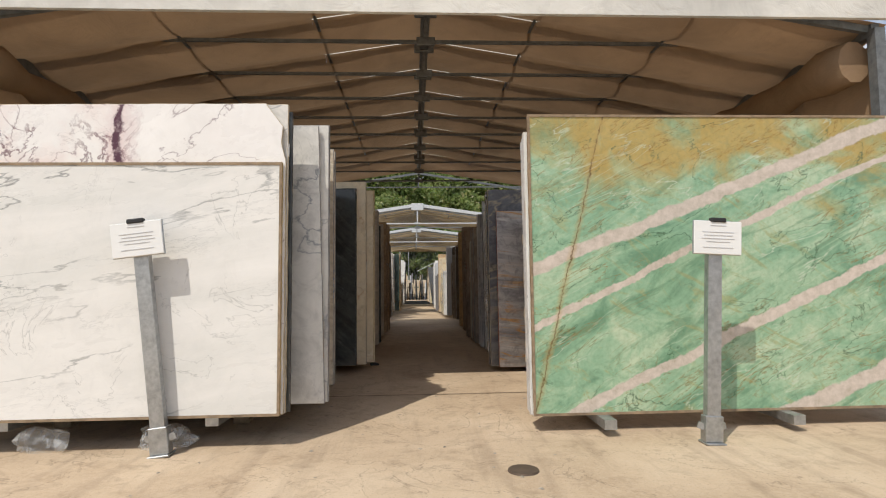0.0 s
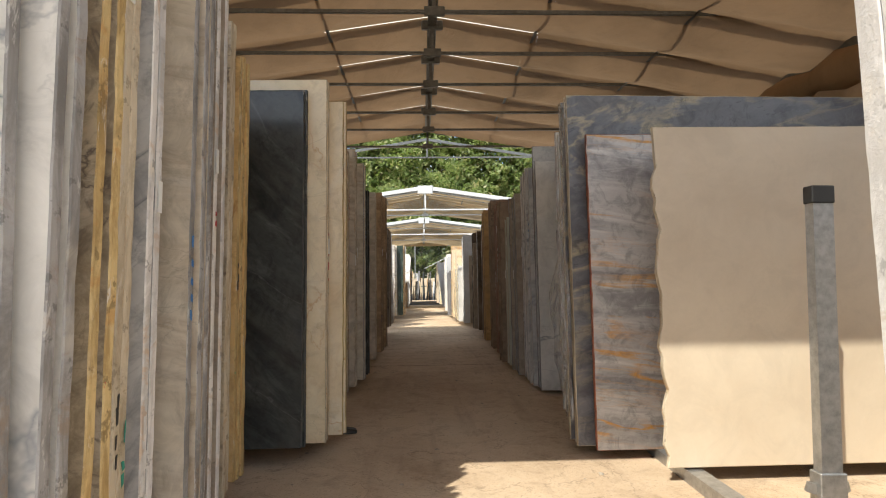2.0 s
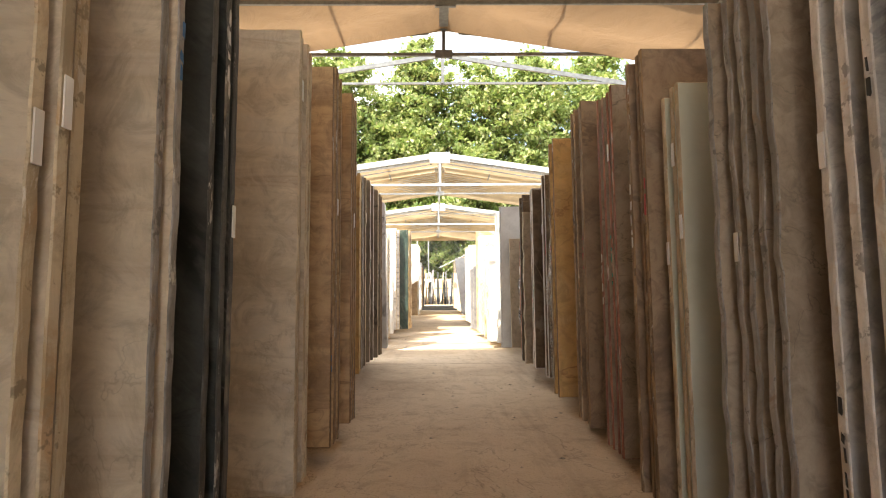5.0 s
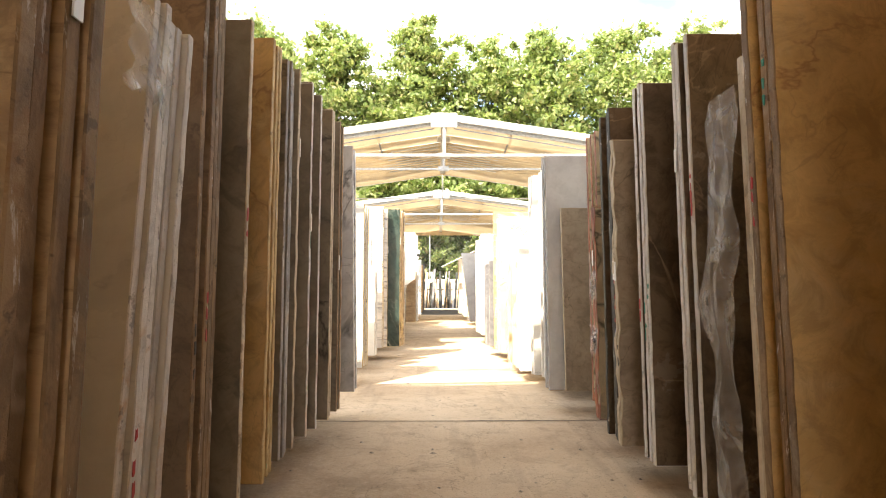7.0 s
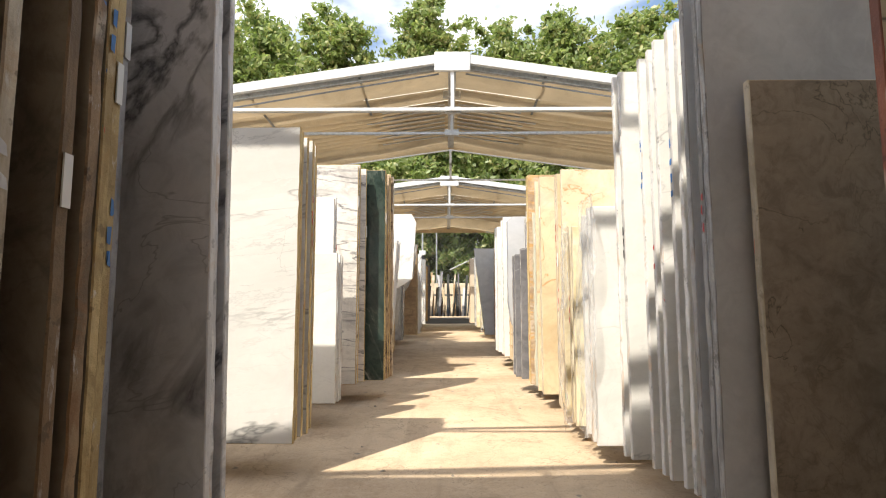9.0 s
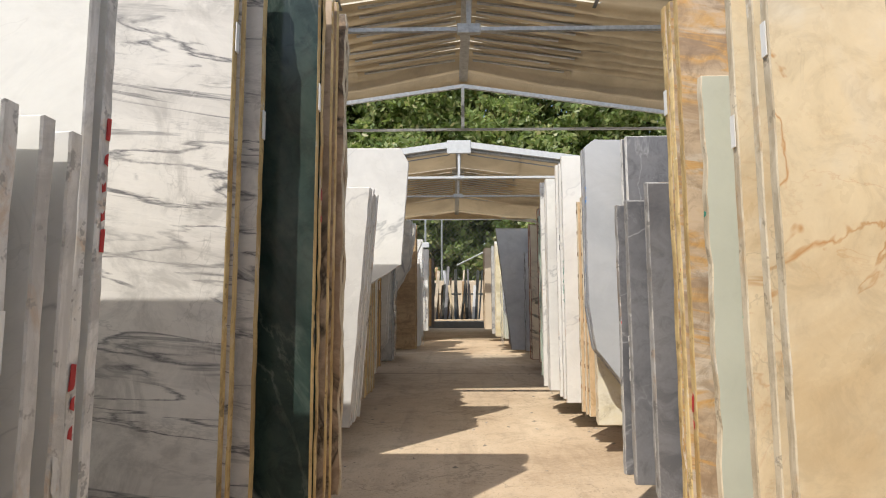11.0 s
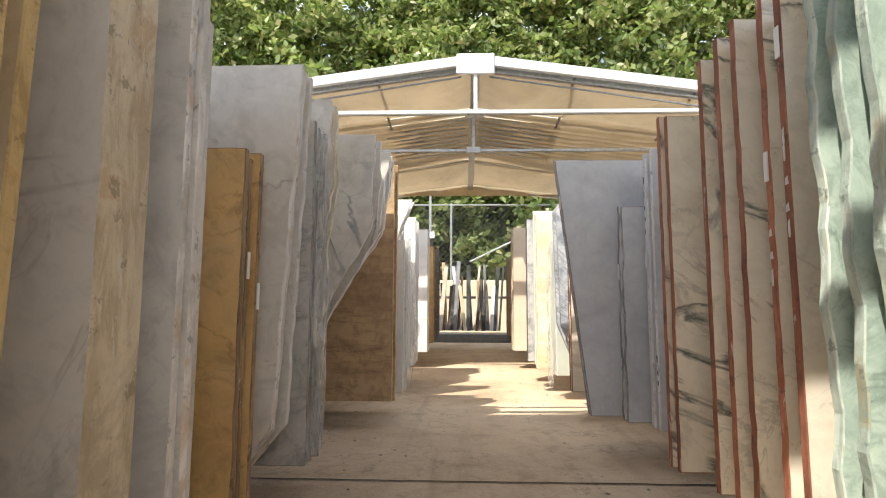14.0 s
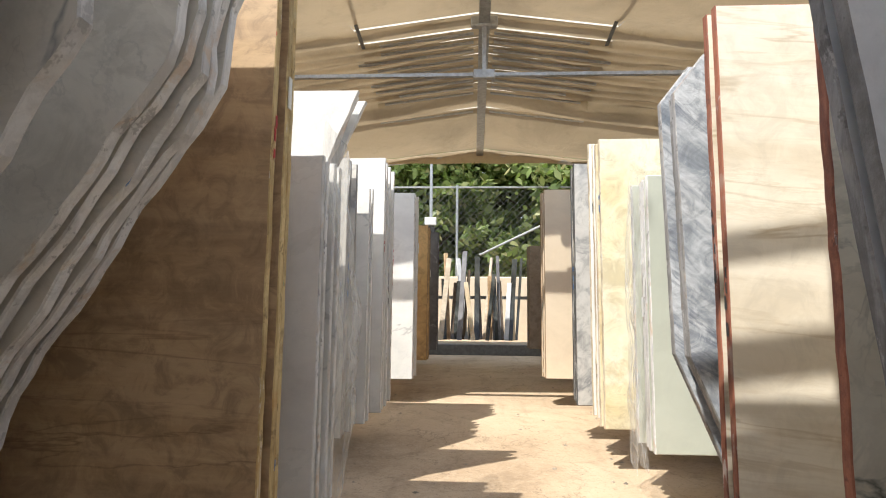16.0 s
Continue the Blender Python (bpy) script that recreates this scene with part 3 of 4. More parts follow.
def slab(side, y, xi, z0, z1, face, rim, w=2.6, th=0.03, lean=0.0, slant=0.0, rough=0.0018, cut=None, group="stone slabs along the aisle"):
    if rough == 0.0018:
        rough = RNG.choice((0.0006, 0.001, 0.0014, 0.002))
    if cut and rough > 0.003:
        cut = cut[:1] + [(u + RNG.uniform(-0.016, 0.016), v + RNG.uniform(-0.03, 0.03)) for u, v in cut[1:-1]] + cut[-1:]
    pts = outline(w, 0.0, z1 - z0, slant, rough, [(u, v - z0) for u, v in cut] if cut else None)
    bm = bmesh.new()
    c = 0.003
    mid_u, mid_v = w / 2, (z1 - z0) / 2
    rings = []
    for yy, inset in ((0.0, c), (c, 0.0), (th - c, 0.0), (th, c)):
        rings.append([bm.verts.new((side * (u + (inset if u < mid_u else -inset)), yy, v + (inset if v < mid_v else -inset))) for u, v in pts])
    n = len(pts)
    f0 = bm.faces.new(rings[0])
    f1 = bm.faces.new(rings[3])
    for a, b in zip(rings, rings[1:]):
        for k in range(n):
            bm.faces.new((a[k], a[(k + 1) % n], b[(k + 1) % n], b[k])).material_index = 1
    words = LABELS[face].split()
    name = next((w for w in words if w in ("marble", "granite", "limestone", "travertine", "onyx", "quartzite")), "stone") + "_slab"
    ob = new(name, mesh_of(name, bm, [M[face], M[rim]]))
    ob.matrix_world = pose(xi, y, z0, -lean, 0, 0)
    if RNG.random() < 0.3 and not cut and not slant:
        paint, zm = RNG.choice(MARKS), RNG.uniform(0.15, 0.75) * (z1 - z0)
        for k in range(RNG.randint(2, 5)):
            m = new("paint_mark", RNG.choice(paint))
            m.parent = ob
            m.matrix_basis = pose(-side * 0.0022, th / 2 + RNG.uniform(-0.004, 0.004), zm)
            zm += RNG.uniform(0.035, 0.075)
    if RNG.random() < 0.22 and not cut:
        zs = RNG.uniform(0.5, 0.9) * (z1 - z0)
        s = new("sticker", STICKER)
        s.parent = ob
        s.matrix_basis = pose(-side * (0.0035 + max(0, slant) * zs / (z1 - z0)), th / 2, zs)
    return tagged(ob, LABELS[face], "stone slab", group, "thing")


def mark_mesh(seed, mat):
    """One short hand-painted stroke with ragged ends."""
    rng = random.Random(seed)
    h, w = rng.uniform(0.012, 0.042), rng.uniform(0.0025, 0.006)
    bm = box(bmesh.new(), -0.0008, 0.0008, -w, w, 0, h)
    for v in bm.verts:
        v.co.y += rng.uniform(-0.003, 0.003)
        v.co.z += rng.uniform(-0.006, 0.006)
    return mesh_of("paint_mark", bm, mat)


MARKS = [[mark_mesh(i * 4 + k, m) for k in range(4)] for i, m in enumerate(plain("mark_paint", c, 0.6) for c in (
    (0.50, 0.04, 0.04), (0.03, 0.03, 0.03), (0.05, 0.20, 0.50), (0.03, 0.30, 0.22), (0.50, 0.04, 0.04), (0.74, 0.73, 0.70)))]
STICKER = mesh_of("sticker", box(bmesh.new(), -0.0015, 0.0015, -0.010, 0.010, -0.042, 0.042), M["paper"])


def pack(side, y, xi, z1, n, face, rim, step=0.06, z0=None, lean=1.5, spread=0.015, tall=0.02, strip=False, **kw):
    """n slabs one behind another, the first with its face at y; they stand on the rack rails."""
    for k in range(n):
        yk = y + k * step
        base = seat(yk, side) if z0 is None else z0
        j = RNG.uniform(-spread, spread) if k else 0
        last = slab(side, yk, xi + side * j, base + (RNG.uniform(0, 0.004)), z1 + (RNG.uniform(-tall, tall) if k else 0), face, rim, lean=lean, **kw)
        if strip and k == 0:
            edging(last, side, kw.get("w", 2.6) - 0.04, z1 - base - 0.004)


def edging(thing, side, w, h):
    """A thin brown strip glued round the front of a show slab."""
    t = 0.016
    for x0, x1, z0, z1 in ((0, w, h - t, h), (0, w, 0.0, t), (0, t, t, h - t)):
        lo, hi = sorted((side * x0, side * x1))
        part("edge_strip", box(bmesh.new(), lo, hi, -0.006, 0.0, z0, z1), M["wood"], thing, "thin brown edging strip")


L, R = -1, 1
# left row, from the near end
pack(L, 3.555, -0.83, 1.685, 1, "white", "e_gold", strip=True)
pack(L, 3.59, -0.815, 2.08, 1, "white_purple", "e_cream", 0.05, cut=[(0, 0.10), (0.0, 1.70), (0.03, 1.82), (0.02, 1.93), (0.13, 2.08)])
pack(L, 3.625, -0.81, 2.085, 1, "grey_pale", "e_cream")
pack(L, 3.66, -0.79, 2.04, 2, "dark", "e_dark", 0.0315)
pack(L, 3.90, -0.61, 2.02, 1, "grey_pale", "e_grey", slant=-0.05)
pack(L, 3.95, -0.595, 2.04, 2, "grey_pale", "e_grey", 0.05)
pack(L, 4.05, -0.63, 2.04, 3, "pebbly", "e_gold", 0.07)
pack(L, 4.28, -0.66, 1.98, 2, "cream", "e_cream", 0.06)
pack(L, 4.45, -0.68, 1.96, 2, "grey", "e_white", 0.07)
pack(L, 4.66, -0.66, 2.04, 3, "banded", "e_grey", 0.07)
pack(L, 4.92, -0.71, 1.99, 3, "taupe", "e_white", 0.06)
pack(L, 5.28, -0.765, 1.97, 2, "pebbly", "e_cream", 0.06)
pack(L, 5.46, -0.785, 1.895, 3, "ochre", "e_gold", 0.04)
pack(L, 6.0, -0.62, 1.93, 2, "dark", "e_dark", 0.0315)
pack(L, 6.10, -0.515, 2.03, 2, "cream", "e_cream", 0.06)
pack(L, 6.25, -0.445, 1.955, 2, "cream", "e_gold", 0.04)
pack(L, 6.38, -0.50, 1.95, 1, "pebbly", "e_gold")
pack(L, 6.42, -0.53, 1.93, 3, "cream", "e_gold", 0.0315)
pack(L, 6.58, -0.57, 1.95, 1, "grey", "e_cream")
pack(L, 6.64, -0.59, 1.94, 1, "brown", "e_gold")
pack(L, 6.74, -0.61, 1.90, 2, "dark_grey", "e_grey", 0.0315)
pack(L, 6.85, -0.63, 1.93, 1, "brown", "e_gold")
pack(L, 7.22, -0.665, 1.94, 1, "pebbly", "e_brown")
pack(L, 7.28, -0.66, 1.93, 5, "cream", "e_cream", 0.0315)
pack(L, 7.57, -0.585, 1.98, 2, "pebbly", "e_cream", 0.05)
pack(L, 7.75, -0.55, 2.04, 3, "banded", "e_cream", 0.05)
pack(L, 8.04, -0.508, 1.98, 2, "banded", "e_grey", 0.05)
pack(L, 8.26, -0.492, 1.77, 3, "dark", "e_dark", 0.07)
pack(L, 9.10, -0.488, 1.89, 4, "banded", "e_cream", 0.07)
pack(L, 9.70, -0.467, 1.98, 4, "tan", "e_brown", 0.05)
pack(L, 10.15, -0.44, 2.00, 4, "tan", "e_brown", 0.04)
pack(L, 10.36, -0.60, 1.85, 4, "tan", "e_gold", 0.05)
pack(L, 10.72, -0.63, 1.56, 6, "white_plain", "e_white", 0.034, lean=5)
pack(L, 11.16, -0.66, 1.87, 4, "brown", "e_brown", 0.05)
pack(L, 11.44, -0.615, 1.81, 1, "umber", "e_cream")
pack(L, 11.62, -0.59, 1.825, 5, "ochre", "e_gold", 0.035, spread=0.03)
pack(L, 11.86, -0.60, 1.84, 3, "umber", "e_grey", 0.045)
pack(L, 12.03, -0.59, 1.865, 1, "umber", "e_cream", 0.06)
pack(L, 12.20, -0.57, 1.86, 2, "umber", "e_white", 0.0315)
pack(L, 12.34, -0.555, 1.85, 1, "umber", "e_white")
pack(L, 12.52, -0.53, 1.83, 3, "umber", "e_cream", 0.04)
pack(L, 12.70, -0.52, 1.82, 2, "umber", "e_brown", 0.05)
pack(L, 12.86, -0.585, 1.82, 3, "umber", "e_gold", 0.04)
pack(L, 13.03, -0.67, 1.82, 2, "umber", "e_grey", 0.05)
pack(L, 13.24, -0.50, 1.815, 3, "grey_veined", "e_white", 0.05, slant=-0.03)
pack(L, 14.36, -0.595, 1.59, 6, "white", "e_gold", 0.06)
pack(L, 15.30, -0.60, 1.08, 3, "white_plain", "e_white", 0.06)
pack(L, 15.58, -0.68, 1.47, 2, "white_plain", "e_white", 0.05)
pack(L, 16.05, -0.597, 1.80, 2, "lined", "e_gold", 0.034)
pack(L, 16.15, -0.55, 1.80, 1, "lined", "e_gold")
pack(L, 16.24, -0.41, 1.81, 2, "green_dark", "e_gold", 0.045)
pack(L, 16.36, -0.395, 1.80, 2, "breccia_brown", "e_gold", 0.04)
pack(L, 16.46, -0.37, 1.80, 2, "breccia_brown", "e_cream", 0.04, rough=0.006)
pack(L, 16.92, -0.95, 1.86, 3, "cream", "e_cream", 0.06)
pack(L, 17.12, -0.74, 0.98, 2, "grey", "e_grey", 0.05)
pack(L, 17.40, -0.505, 1.36, 8, "white_plain", "e_white", 0.034, slant=0.09)
pack(L, 17.88, -0.255, 1.69, 1, "white_plain", "e_white", 0.05, cut=[(0.42, 0.16), (0.38, 0.77), (0.04, 0.99), (0.0, 1.60), (0.05, 1.69)])
pack(L, 18.06, -0.56, 1.60, 2, "grey_pale", "e_white", 0.05)
pack(L, 18.20, -0.55, 1.50, 7, "banded", "e_gold", 0.075, lean=2.5)
pack(L, 18.78, -0.63, 1.62, 1, "cream", "e_gold", 0.045, lean=3)
pack(L, 19.01, -0.63, 1.72, 1, "grey_pale", "e_cream", th=0.15, lean=1)
pack(L, 19.31, -0.64, 1.70, 2, "grey_pale", "e_white", 0.034)
pack(L, 19.46, -0.70, 1.55, 2, "white_plain", "e_white", 0.05)
pack(L, 19.73, -0.665, 1.255, 3, "ochre", "e_brown", 0.05)
pack(L, 19.95, -0.56, 1.62, 3, "grey_pale", "e_white", 0.06, cut=[(0.22, 0.15), (0.06, 0.36), (0.0, 1.62)], rough=0.004)
pack(L, 20.28, -0.60, 1.52, 3, "grey", "e_grey", 0.07)
pack(L, 20.55, -0.55, 1.71, 2, "grey_pale", "e_cream", 0.09, cut=[(0.10, 0.14), (0.09, 1.05), (0.03, 1.28), (0.05, 1.71)], rough=0.009)
pack(L, 20.95, -0.46, 1.66, 2, "grey_pale", "e_white", 0.13, cut=[(0.38, 0.13), (0.28, 0.70), (0.02, 1.15), (0.0, 1.66)], rough=0.009)
pack(L, 21.35, -0.43, 1.67, 5, "grey_pale", "e_white", 0.05, cut=[(0.60, 0.12), (0.47, 0.55), (0.06, 1.22), (0.0, 1.67)], rough=0.009)
pack(L, 21.76, -0.452, 1.69, 4, "tan", "e_gold", 0.05)
pack(L, 22.12, -0.42, 1.22, 4, "white_plain", "e_white", 0.06)
pack(L, 22.52, -0.40, 1.585, 3, "white_plain", "e_white", 0.06, cut=[(0.30, 0.12), (0.23, 1.05), (0.0, 1.585)], rough=0.004)
pack(L, 23.05, -0.55, 1.45, 3, "grey_pale", "e_grey", 0.07)
pack(L, 23.35, -0.50, 1.36, 3, "white_plain", "e_white", 0.07)
pack(L, 23.64, -0.465, 1.60, 5, "white_plain", "e_white", 0.09)
pack(L, 24.90, -0.42, 1.63, 4, "white_plain", "e_white", 0.07)
pack(L, 26.30, -0.42, 1.55, 4, "ochre", "e_brown", 0.09)
pack(L, 27.50, -0.39, 1.62, 3, "dark_grey", "e_dark", 0.08)
# right row
pack(R, 3.76, 0.787, 2.05, 1, "green", "e_brown", lean=0, strip=True)
pack(R, 3.80, 0.775, 1.95, 1, "white_plain", "e_white", th=0.045)
pack(R, 3.87, 0.785, 1.93, 2, "blue_grey", "e_white", 0.062, th=0.055)
pack(R, 5.66, 1.125, 1.63, 1, "beige", "e_cream", rough=0.016, z0=0.02)
pack(R, 5.99, 0.90, 1.685, 2, "orange_grey", "e_red", 0.035)
pack(R, 6.08, 0.822, 1.935, 3, "gold_grey", "e_cream", 0.06)
pack(R, 6.30, 0.95, 1.95, 4, "grey_pale", "e_cream", 0.07)
pack(R, 6.62, 0.975, 1.94, 6, "white_plain", "e_white", 0.06)
pack(R, 7.44, 1.155, 1.90, 2, "dark", "e_dark", 0.045)
pack(R, 7.58, 0.95, 1.89, 2, "grey_pale", "e_grey", 0.06)
pack(R, 7.72, 0.96, 2.05, 1, "grey", "e_grey")
pack(R, 7.79, 0.93, 1.88, 6, "grey", "e_white", 0.08)
pack(R, 8.32, 0.90, 1.74, 5, "taupe", "e_grey", 0.07, rough=0.005)
pack(R, 8.86, 0.90, 1.58, 3, "sage", "e_cream", 0.06)
pack(R, 9.08, 0.86, 1.80, 3, "brown", "e_brown", 0.07)
pack(R, 9.62, 0.91, 1.85, 4, "taupe", "e_red", 0.07)
pack(R, 10.15, 0.90, 1.95, 4, "brown", "e_brown", 0.08)
pack(R, 10.88, 0.885, 1.92, 3, "ochre", "e_brown", 0.05)
pack(R, 11.08, 0.965, 1.56, 4, "cream", "e_cream", 0.035)
pack(R, 11.46, 0.935, 1.77, 3, "dark_brown", "e_white", 0.05)
pack(R, 11.76, 0.882, 1.70, 3, "dark_brown", "e_white", 0.05)
pack(R, 12.03, 0.84, 1.53, 2, "taupe", "e_cream", 0.035, rough=0.008)
pack(R, 12.11, 0.85, 1.71, 3, "dark_brown", "e_dark", 0.06)
pack(R, 12.52, 0.885, 1.29, 3, "breccia", "e_red", 0.045, rough=0.006)
pack(R, 12.68, 0.985, 1.80, 6, "breccia", "e_red", 0.065)
pack(R, 13.34, 0.895, 1.405, 1, "taupe", "e_cream", slant=0.01)
pack(R, 13.40, 0.795, 1.785, 3, "blue_grey", "e_grey", 0.06)
pack(R, 13.75, 0.90, 1.83, 6, "white_plain", "e_white", 0.085)
pack(R, 14.32, 0.85, 1.83, 2, "white_plain", "e_white", 0.06)
pack(R, 14.56, 0.77, 1.25, 4, "white_plain", "e_white", 0.07)
pack(R, 14.95, 0.76, 1.20, 4, "yellow", "e_cream", 0.07)
pack(R, 15.30, 0.78, 1.60, 4, "cream", "e_cream", 0.08)
pack(R, 15.85, 0.74, 1.67, 3, "cream", "e_cream", 0.07)
pack(R, 16.20, 0.74, 1.46, 1, "sage", "e_cream", rough=0.005)
pack(R, 16.30, 0.72, 1.78, 3, "agate", "e_gold", 0.06)
pack(R, 16.52, 0.68, 1.20, 2, "dark_grey", "e_grey", 0.05)
pack(R, 16.66, 0.65, 1.16, 3, "dark_grey", "e_grey", 0.05)
pack(R, 17.20, 0.83, 1.56, 2, "dark_grey", "e_white", 0.05, cut=[(0.12, 0.12), (0.0, 0.84), (0.0, 1.56)])
pack(R, 17.36, 0.67, 1.56, 3, "grey_plain", "e_blue", 0.034, cut=[(0.35, 0.13), (0.03, 0.54), (0.0, 0.75), (0.0, 1.55), (0.05, 1.59)])
pack(R, 17.52, 0.74, 0.95, 2, "yellow", "e_cream", 0.06)
pack(R, 17.71, 0.745, 1.365, 3, "tan_pale", "e_cream", 0.06)
pack(R, 18.09, 0.70, 1.685, 4, "white_plain", "e_white", 0.06)
pack(R, 18.50, 0.67, 1.625, 5, "white_plain", "e_white", 0.06)
pack(R, 19.02, 0.72, 1.45, 3, "mint", "e_mint", 0.08, rough=0.009)
pack(R, 19.36, 0.84, 1.64, 6, "breccia", "e_red", 0.12)
pack(R, 20.19, 0.79, 1.50, 2, "breccia", "e_red", 0.06)
pack(R, 20.36, 0.86, 1.52, 2, "grey_pale", "e_white", 0.07, rough=0.007)
pack(R, 20.85, 0.95, 1.55, 3, "blue_grey", "e_white", 0.06)
pack(R, 21.04, 0.85, 1.28, 2, "blue_grey", "e_grey", 0.05, rough=0.005)
pack(R, 21.20, 0.70, 1.575, 2, "blue_grey", "e_grey", 0.05, slant=0.17)
pack(R, 21.55, 0.76, 1.50, 1, "breccia", "e_red", 0.07)
pack(R, 22.02, 0.757, 1.64, 2, "cream_banded", "e_red", 0.06)
pack(R, 22.22, 0.70, 1.58, 3, "striped", "e_grey", 0.05, cut=[(0.22, 0.12), (0.02, 0.60), (0.0, 1.45), (0.10, 1.58)])
pack(R, 22.78, 0.78, 1.30, 4, "sage", "e_white", 0.06)
pack(R, 23.20, 0.68, 1.58, 2, "yellow", "e_cream", 0.06)
pack(R, 23.45, 0.70, 1.625, 3, "white_plain", "e_cream", 0.07)
pack(R, 23.80, 0.66, 1.60, 3, "grey", "e_dark", 0.08)
pack(R, 24.86, 0.615, 1.65, 4, "beige", "e_brown", 0.06)
pack(R, 26.20, 0.80, 1.55, 4, "dark_grey", "e_grey", 0.09)
pack(R, 27.50, 0.76, 1.45, 3, "taupe", "e_brown", 0.09)


# half-round drill notches down the edge of the pale orange slabs
DRILL = bmesh.new()
bmesh.ops.create_icosphere(DRILL, subdivisions=1, radius=0.011)
DRILL = mesh_of("drill_notch", DRILL, M["e_brown"])
for ob in [o for o in scene.collection.objects if o.type == "MESH" and o.data.materials and o.data.materials[0] == M["tan_pale"]]:
    for k in range(9):
        d = new("drill_notch", DRILL)
        d.parent = ob
        d.matrix_basis = pose(0.004, 0.015, 0.14 + 0.125 * k) @ Matrix.Diagonal((0.8, 1.0, 1.7, 1.0))


# rails of the racks that carry the slabs, on timber blocks
def rail(side, x, y0, y1):
    thing = tagged(new("rack_rail"), "galvanised steel rack rail under the slabs", "rack rail", "rack rails")
    n = max(1, int((y1 - y0) / 1.6))
    for k in range(n):
        a, b = y0 + (y1 - y0) * k / n, y0 + (y1 - y0) * (k + 1) / n
        part("beam", bars(((x, a, seat(a, side) - 0.03), (x, b - 0.02, seat(b, side) - 0.03), 0.08, 0.06)), M["steel"], thing)
        part("block", box(bmesh.new(), x - 0.06, x + 0.06, (a + b) / 2 - 0.05, (a + b) / 2 + 0.05, lie((a + b) / 2), seat((a + b) / 2, side) - 0.055, 0.004), M["wood"], thing)


for side in (L, R):
    for off in (1.25, 2.5):
        for y0, y1 in ((3.6, 4.9), (5.1, 7.0), (7.1, 14.2), (14.4, 20.0), (20.1, 25.9), (26.2, 28.4)):
            rail(side, side * off, y0, y1)


# ---------- tents ----------
HALF = 3.75


def tent(y_list, ridge, tie, drop, cloth, steel, front_gable, fold_from=None, label="", bare=None, back_cloth=None, taper=0.0):
    """A canopy on light steel trusses: rafters, tie, king post and ridge plates, under canvas that sags between them."""
    thing = tagged(new("tent"), label, "tent", "sliding tents over the slab yard")
    eave = ridge - drop

    def top(x):
        return ridge - drop * abs(x - RIDGE) / HALF

    for k, y in enumerate(y_list):
        folded = fold_from is not None and k >= fold_from
        end = k in (0, len(y_list) - 1)
        up = -0.05 if end else 0.05
        tr = part("truss", bars(
            ((RIDGE - HALF, y + 0.05, eave + up), (RIDGE, y + 0.05, ridge + up), 0.045, 0.06),
            ((RIDGE, y + 0.05, ridge + up), (RIDGE + HALF, y + 0.05, eave + up), 0.045, 0.06)), M[steel], thing)
        if folded and not end:
            for s in (-1, 1):
                a, c = RIDGE + s * 0.09, RIDGE + s * (1.0 + 0.15 * math.sin(k * 1.9))
                part("fold_bar", bars(((a, y, top(a) - 0.05), (c, y, top(c) - 0.05), 0.03, 0.012)), M["steel"], tr)
        if not folded:
            part("tie", bars(((RIDGE - HALF, y, tie), (RIDGE + HALF, y, tie), 0.03, 0.03)), M[steel], tr)
            part("king_post", bars(((RIDGE, y, tie), (RIDGE, y, ridge - 0.05), 0.035, 0.035)), M[steel], tr)
            part("ridge_plate", box(bmesh.new(), RIDGE - 0.11, RIDGE + 0.11, y - 0.03, y + 0.03, ridge - 0.14, ridge - 0.05, 0.01), M[steel], tr)
            part("tie_plate", box(bmesh.new(), RIDGE - 0.09, RIDGE + 0.09, y - 0.022, y + 0.022, tie - 0.035, tie + 0.045, 0.006), M[steel], tr)
            if end:
                for s in (-1, 1):
                    part("brace", bars(((RIDGE + s * 2.6, y, tie + 0.02), (RIDGE + s * 0.15, y, ridge - 0.17), 0.014, 0.014)), M["steel_dark"], tr)
    for x in (RIDGE - HALF, RIDGE + HALF):
        part("eave_beam", bars(((x, y_list[0], eave - 0.06), (x, y_list[-1], eave - 0.06), 0.07, 0.1)), M[steel], thing)
        for y in (y_list[0], y_list[len(y_list) // 2], y_list[-1]):
            part("post", bars(((x, y, lie(y)), (x, y, eave - 0.06), 0.09, 0.09)), M[steel], thing)
    part("ridge_beam", bars(((RIDGE, y_list[0], ridge - 0.09), (RIDGE, y_list[-1], ridge - 0.09), 0.09, 0.06)), M[steel], thing)
    if bare:
        # a last truss that the folded canvas leaves bare
        tr = part("truss", bars(((RIDGE - HALF, bare, eave - 0.05), (RIDGE, bare, ridge - 0.05), 0.03, 0.05), ((RIDGE, bare, ridge - 0.05), (RIDGE + HALF, bare, eave - 0.05), 0.03, 0.05)), M[steel], thing)
        part("tie", bars(((RIDGE - HALF, bare, tie), (RIDGE + HALF, bare, tie), 0.025, 0.025)), M[steel], tr)
        part("king_post", bars(((RIDGE, bare, tie), (RIDGE, bare, ridge - 0.05), 0.035, 0.035)), M[steel], tr)
        for x in (RIDGE - HALF, RIDGE + HALF):
            part("post", bars(((x, bare, lie(bare)), (x, bare, eave - 0.03), 0.08, 0.08)), M[steel], thing)
    for s in (-2.3, -1.05, 1.05, 2.3):
        part("strap", bars(((RIDGE + s, y_list[0], top(RIDGE + s) - 0.05), (RIDGE + s, y_list[fold_from or -1], top(RIDGE + s) - 0.05), 0.03, 0.008)), M["steel_dark"], thing)
    # canvas, with added pale strips near the ridge imitating sunlight leaking along the trusses
    reach = 4 * (2 * HALF + 0.2) / 28
    for k, y in enumerate(y_list[1:-1]):
        for s in (-1, 1):
            seam = bmesh.new()
